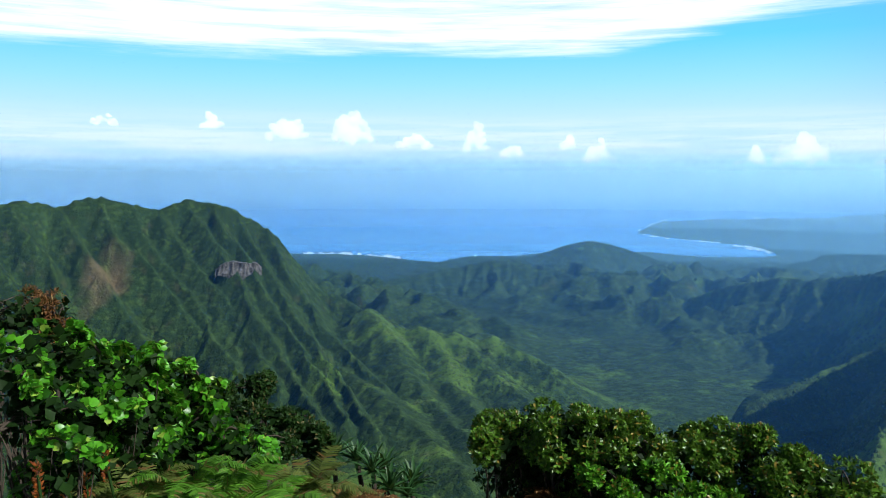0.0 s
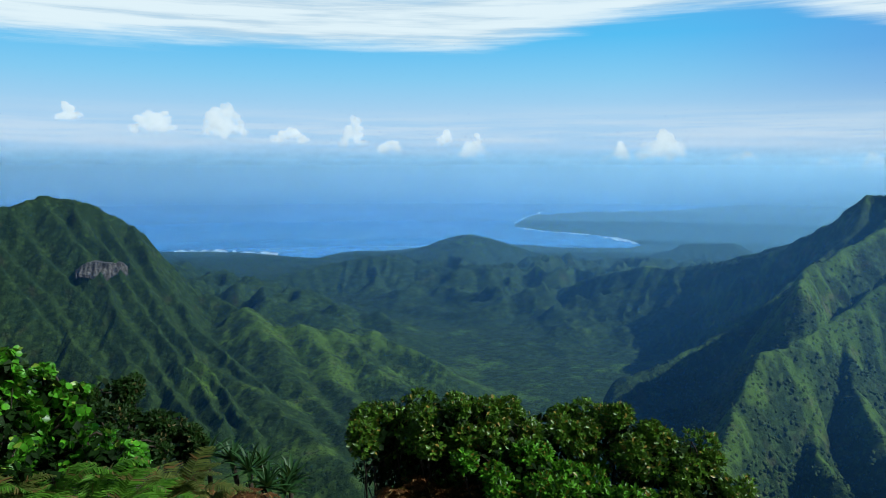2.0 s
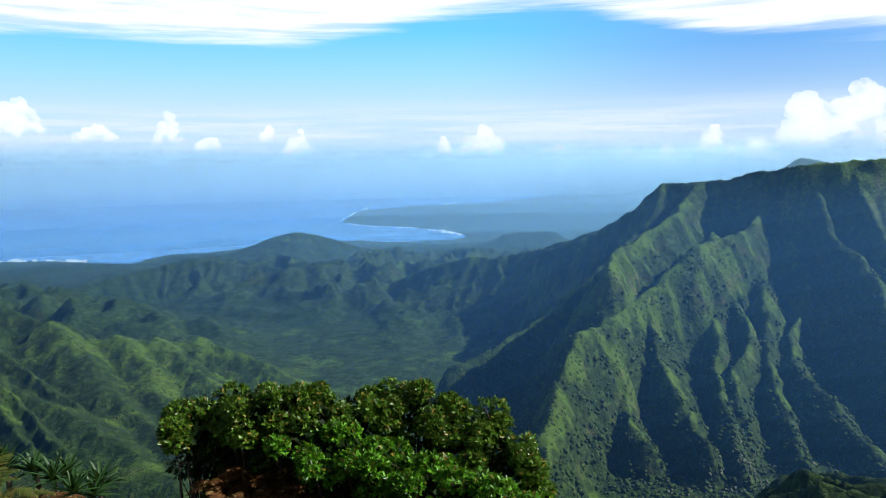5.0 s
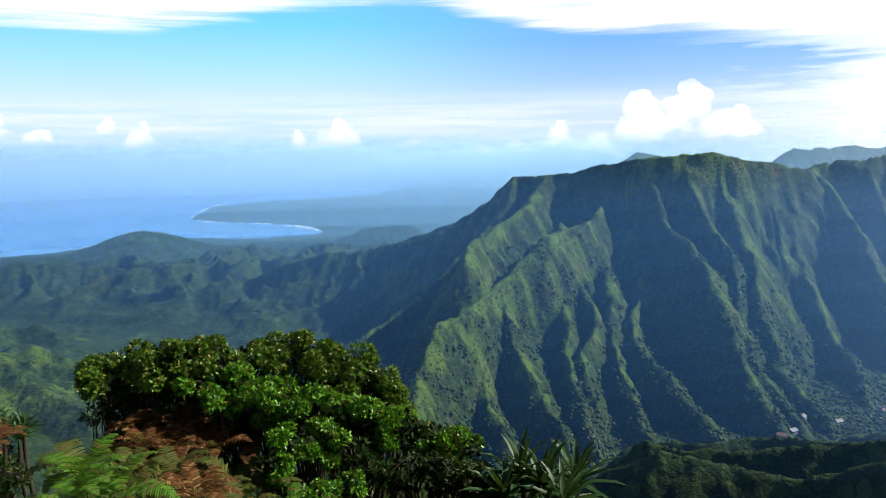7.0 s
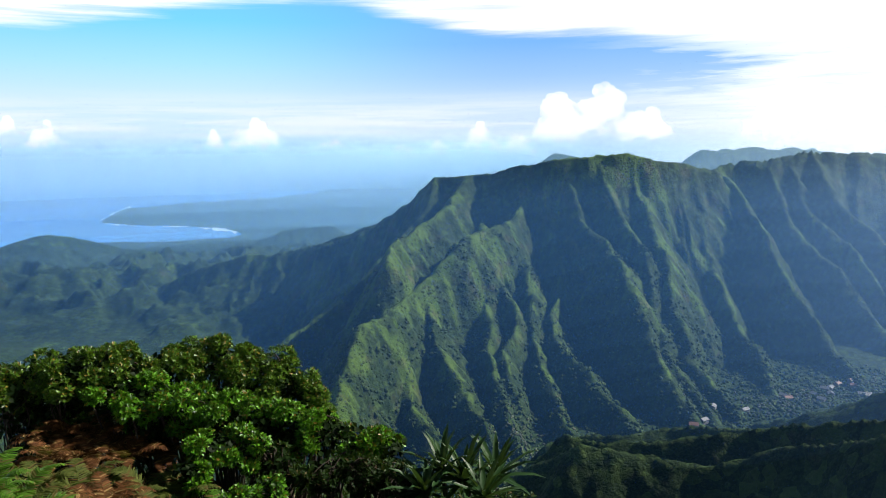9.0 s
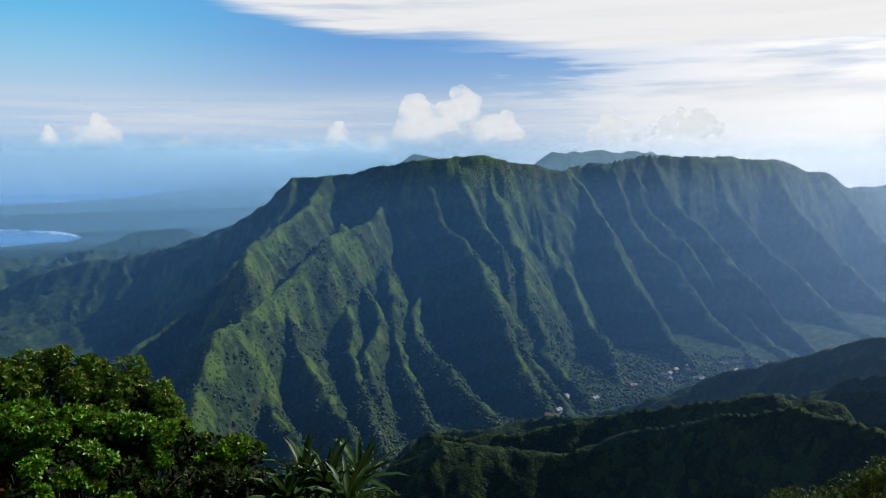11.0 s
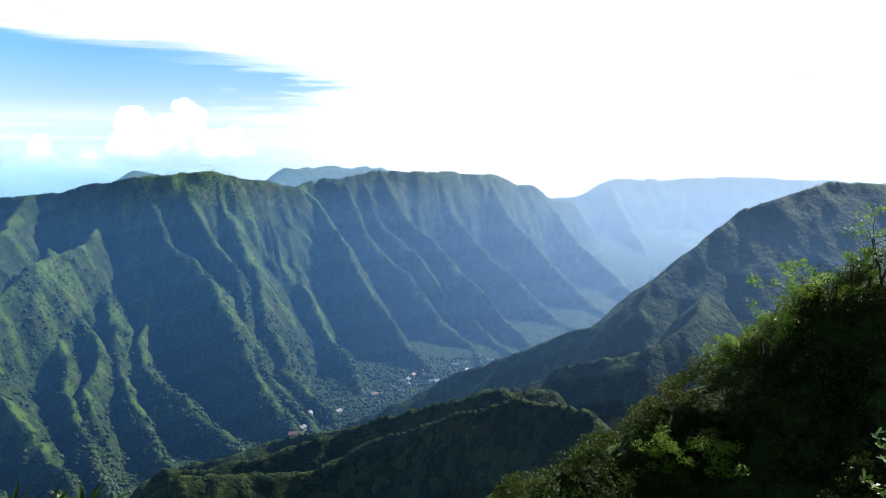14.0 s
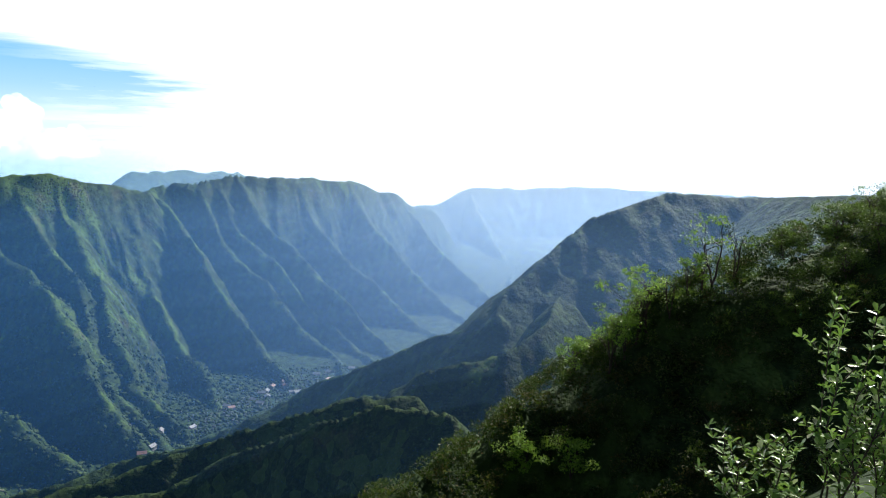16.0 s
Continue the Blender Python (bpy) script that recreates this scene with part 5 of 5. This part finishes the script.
build_surf(-17.2, -15.2, FAR_AZ, FAR_R, 1, 24, 13)


def build_cliff():
    """A bare rock face with columns, set into the green mountain side."""
    cols, rows = 46, 16
    u, v = np.meshgrid(np.linspace(0, 1, cols), np.linspace(0, 1, rows))
    a, b = np.array([-531.0, 1173.0]), np.array([-462.0, 1201.0])
    x, y = a[0] + (b[0] - a[0]) * u, a[1] + (b[1] - a[1]) * u
    out = np.array([0.36, -0.93])
    column = np.abs(((u * 11 + 0.25 * np.sin(v * 5)) % 1) - 0.5) * 2
    push = 1.6 * column + 2.5 * fbm(u * 9, v * 5, 3, 401) - 6.0 * v - 6 * (1 - np.sin(np.pi * np.clip(u, 0.02, 0.98)) ** 0.4) * 2
    low = 186 + 9 * fbm(u * 7, u * 0 + 3.3, 3, 421)
    top = 212 + 7 * fbm(u * 5, u * 0 + 1.7, 3, 411) - 10 * (2 * u - 1) ** 4
    z = low + (top - low) * v
    front = np.stack([x + out[0] * (push + 32), y + out[1] * (push + 32), z], -1).reshape(-1, 3)
    back = np.stack([x - out[0] * 14, y - out[1] * 14, z - 2], -1).reshape(-1, 3)
    f = grid_faces(rows, cols)
    n = rows * cols
    edge = np.concatenate([np.arange(cols), np.arange(1, rows) * cols + cols - 1, (rows - 1) * cols + np.arange(cols - 2, -1, -1), np.arange(rows - 2, 0, -1) * cols])
    nxt = np.roll(edge, -1)
    rim = np.stack([edge, edge + n, nxt + n, nxt], -1)
    m = Nodes("cliff_rock")
    geo = m.node("ShaderNodeNewGeometry")
    stretch = m.node("ShaderNodeVectorMath", operation="MULTIPLY")
    m.put(stretch.inputs[0], geo.outputs["Position"])
    stretch.inputs[1].default_value = (1, 1, 0.18)
    streak = m.noise(stretch.outputs[0], 0.16, 4, 0.65)
    grain = m.noise(geo.outputs["Position"], 0.5, 4, 0.7)
    col = m.mix(m.span(streak, 0.42, 0.62), (0.022, 0.022, 0.022), (0.17, 0.155, 0.145))
    mat = m.surface(m.mix(m.math("MULTIPLY", grain, 0.5), col, (0.07, 0.062, 0.058)), 0.9, m.bump(grain, 0.8, 1.0))
    ob = new("rock_cliff", mesh_from("rock_cliff", np.vstack([front, back]), np.vstack([f, f[:, ::-1] + n, rim]), mat, False))
    tagged(ob, "bare grey-brown rock cliff with pale vertical streaks", "cliff", kind="structure")


build_cliff()


def plain_material(name, a, b, rough=0.7, scale=2.0):
    m = Nodes(name)
    geo = m.node("ShaderNodeNewGeometry")
    n = m.noise(geo.outputs["Position"], scale, 4, 0.6)
    return m.surface(m.mix(n, a, b), rough, m.bump(n, 0.3, 0.05))


HOUSE_WALL = plain_material("house_wall", (0.16, 0.155, 0.14), (0.27, 0.26, 0.24))
HOUSE_ROOFS = [plain_material("roof_sheet", (0.13, 0.14, 0.145), (0.22, 0.23, 0.235), 0.65), plain_material("roof_rust", (0.16, 0.08, 0.06), (0.24, 0.13, 0.10), 0.6)]


def house_meshes(w, d, h):
    """Walls and a pitched roof with eaves."""
    walls = np.array([(-w, -d, -2), (w, -d, -2), (w, d, -2), (-w, d, -2), (-w, -d, h), (w, -d, h), (w, d, h), (-w, d, h), (-w, 0, h + d * 0.6), (w, 0, h + d * 0.6)])
    wf = np.array([(0, 1, 5), (0, 5, 4), (1, 2, 6), (1, 6, 5), (2, 3, 7), (2, 7, 6), (3, 0, 4), (3, 4, 7), (4, 8, 7), (5, 6, 9)])
    e, o = 0.6, 0.25
    top = h + d * 0.6 + 0.15
    low = h - e * 0.6 + 0.15
    roof = np.array([(-w - e, -d - e, low), (w + e, -d - e, low), (w + e, 0, top), (-w - e, 0, top), (w + e, d + e, low), (-w - e, d + e, low)])
    roof = np.vstack([roof, roof - np.array([0, 0, o])])
    rf = np.array([(0, 1, 2), (0, 2, 3), (3, 2, 4), (3, 4, 5), (6, 8, 7), (6, 9, 8), (9, 10, 8), (9, 11, 10), (0, 6, 7), (0, 7, 1), (5, 4, 10), (5, 10, 11),
                   (1, 7, 8), (1, 8, 2), (2, 8, 10), (2, 10, 4), (0, 3, 9), (0, 9, 6), (3, 5, 11), (3, 11, 9)])
    return (walls, wf), (roof, rf)


def build_village():
    rng = np.random.default_rng(71)
    walls, roof = house_meshes(4.5, 3.2, 2.8)
    spots = []
    for cx, cy, n, sx, sy in ((860, 480, 13, 60, 22), (950, 430, 6, 40, 18), (690, 505, 4, 60, 12)):
        spots += [(cx + rng.normal(0, sx), cy + rng.normal(0, sy)) for _ in range(n)]
    made = {}
    for k, (x, y) in enumerate(spots):
        z = ground_z(x, y)
        kind = k % 3 == 2
        m = pose(x, y, z, 0, 0, rng.uniform(0, 180))
        if kind not in made:
            ob = thing("house", (0, 0, 0), "small village house with a rusty red roof" if kind else "small pale village house with a grey sheet roof", "house", "village houses")
            part("wall", walls, HOUSE_WALL, ob, smooth=False)
            part("roof", roof, HOUSE_ROOFS[int(kind)], ob, smooth=False)
            ob.matrix_basis = m
            made[kind] = ob
        else:
            copy_thing(made[kind], m)
    n = 900
    c = np.array([(860, 480), (930, 450), (460, 588), (780, 500)])[rng.integers(0, 4, n)]
    x, y = c[:, 0] + rng.normal(0, 45, n), c[:, 1] + rng.normal(0, 22, n)
    z = height(x, y)
    v0, f0 = ball(1)
    size = rng.uniform(0.8, 2.0, n)
    v = v0[None] * (1 + 0.25 * rng.normal(0, 1, (n, len(v0))))[:, :, None] * size[:, None, None] + np.stack([x, y, z + size * 0.5], -1)[:, None]
    f = f0[None] + (np.arange(n) * len(v0))[:, None, None]
    ob = new("valley_grove", mesh_from("valley_grove", v.reshape(-1, 3), f.reshape(-1, 3), plain_material("pale_grove", (0.05, 0.07, 0.035), (0.13, 0.145, 0.09), 0.85, 0.3)))
    tagged(ob, "pale grey-green grove of small trees round the village", "trees", kind="stuff")


build_village()
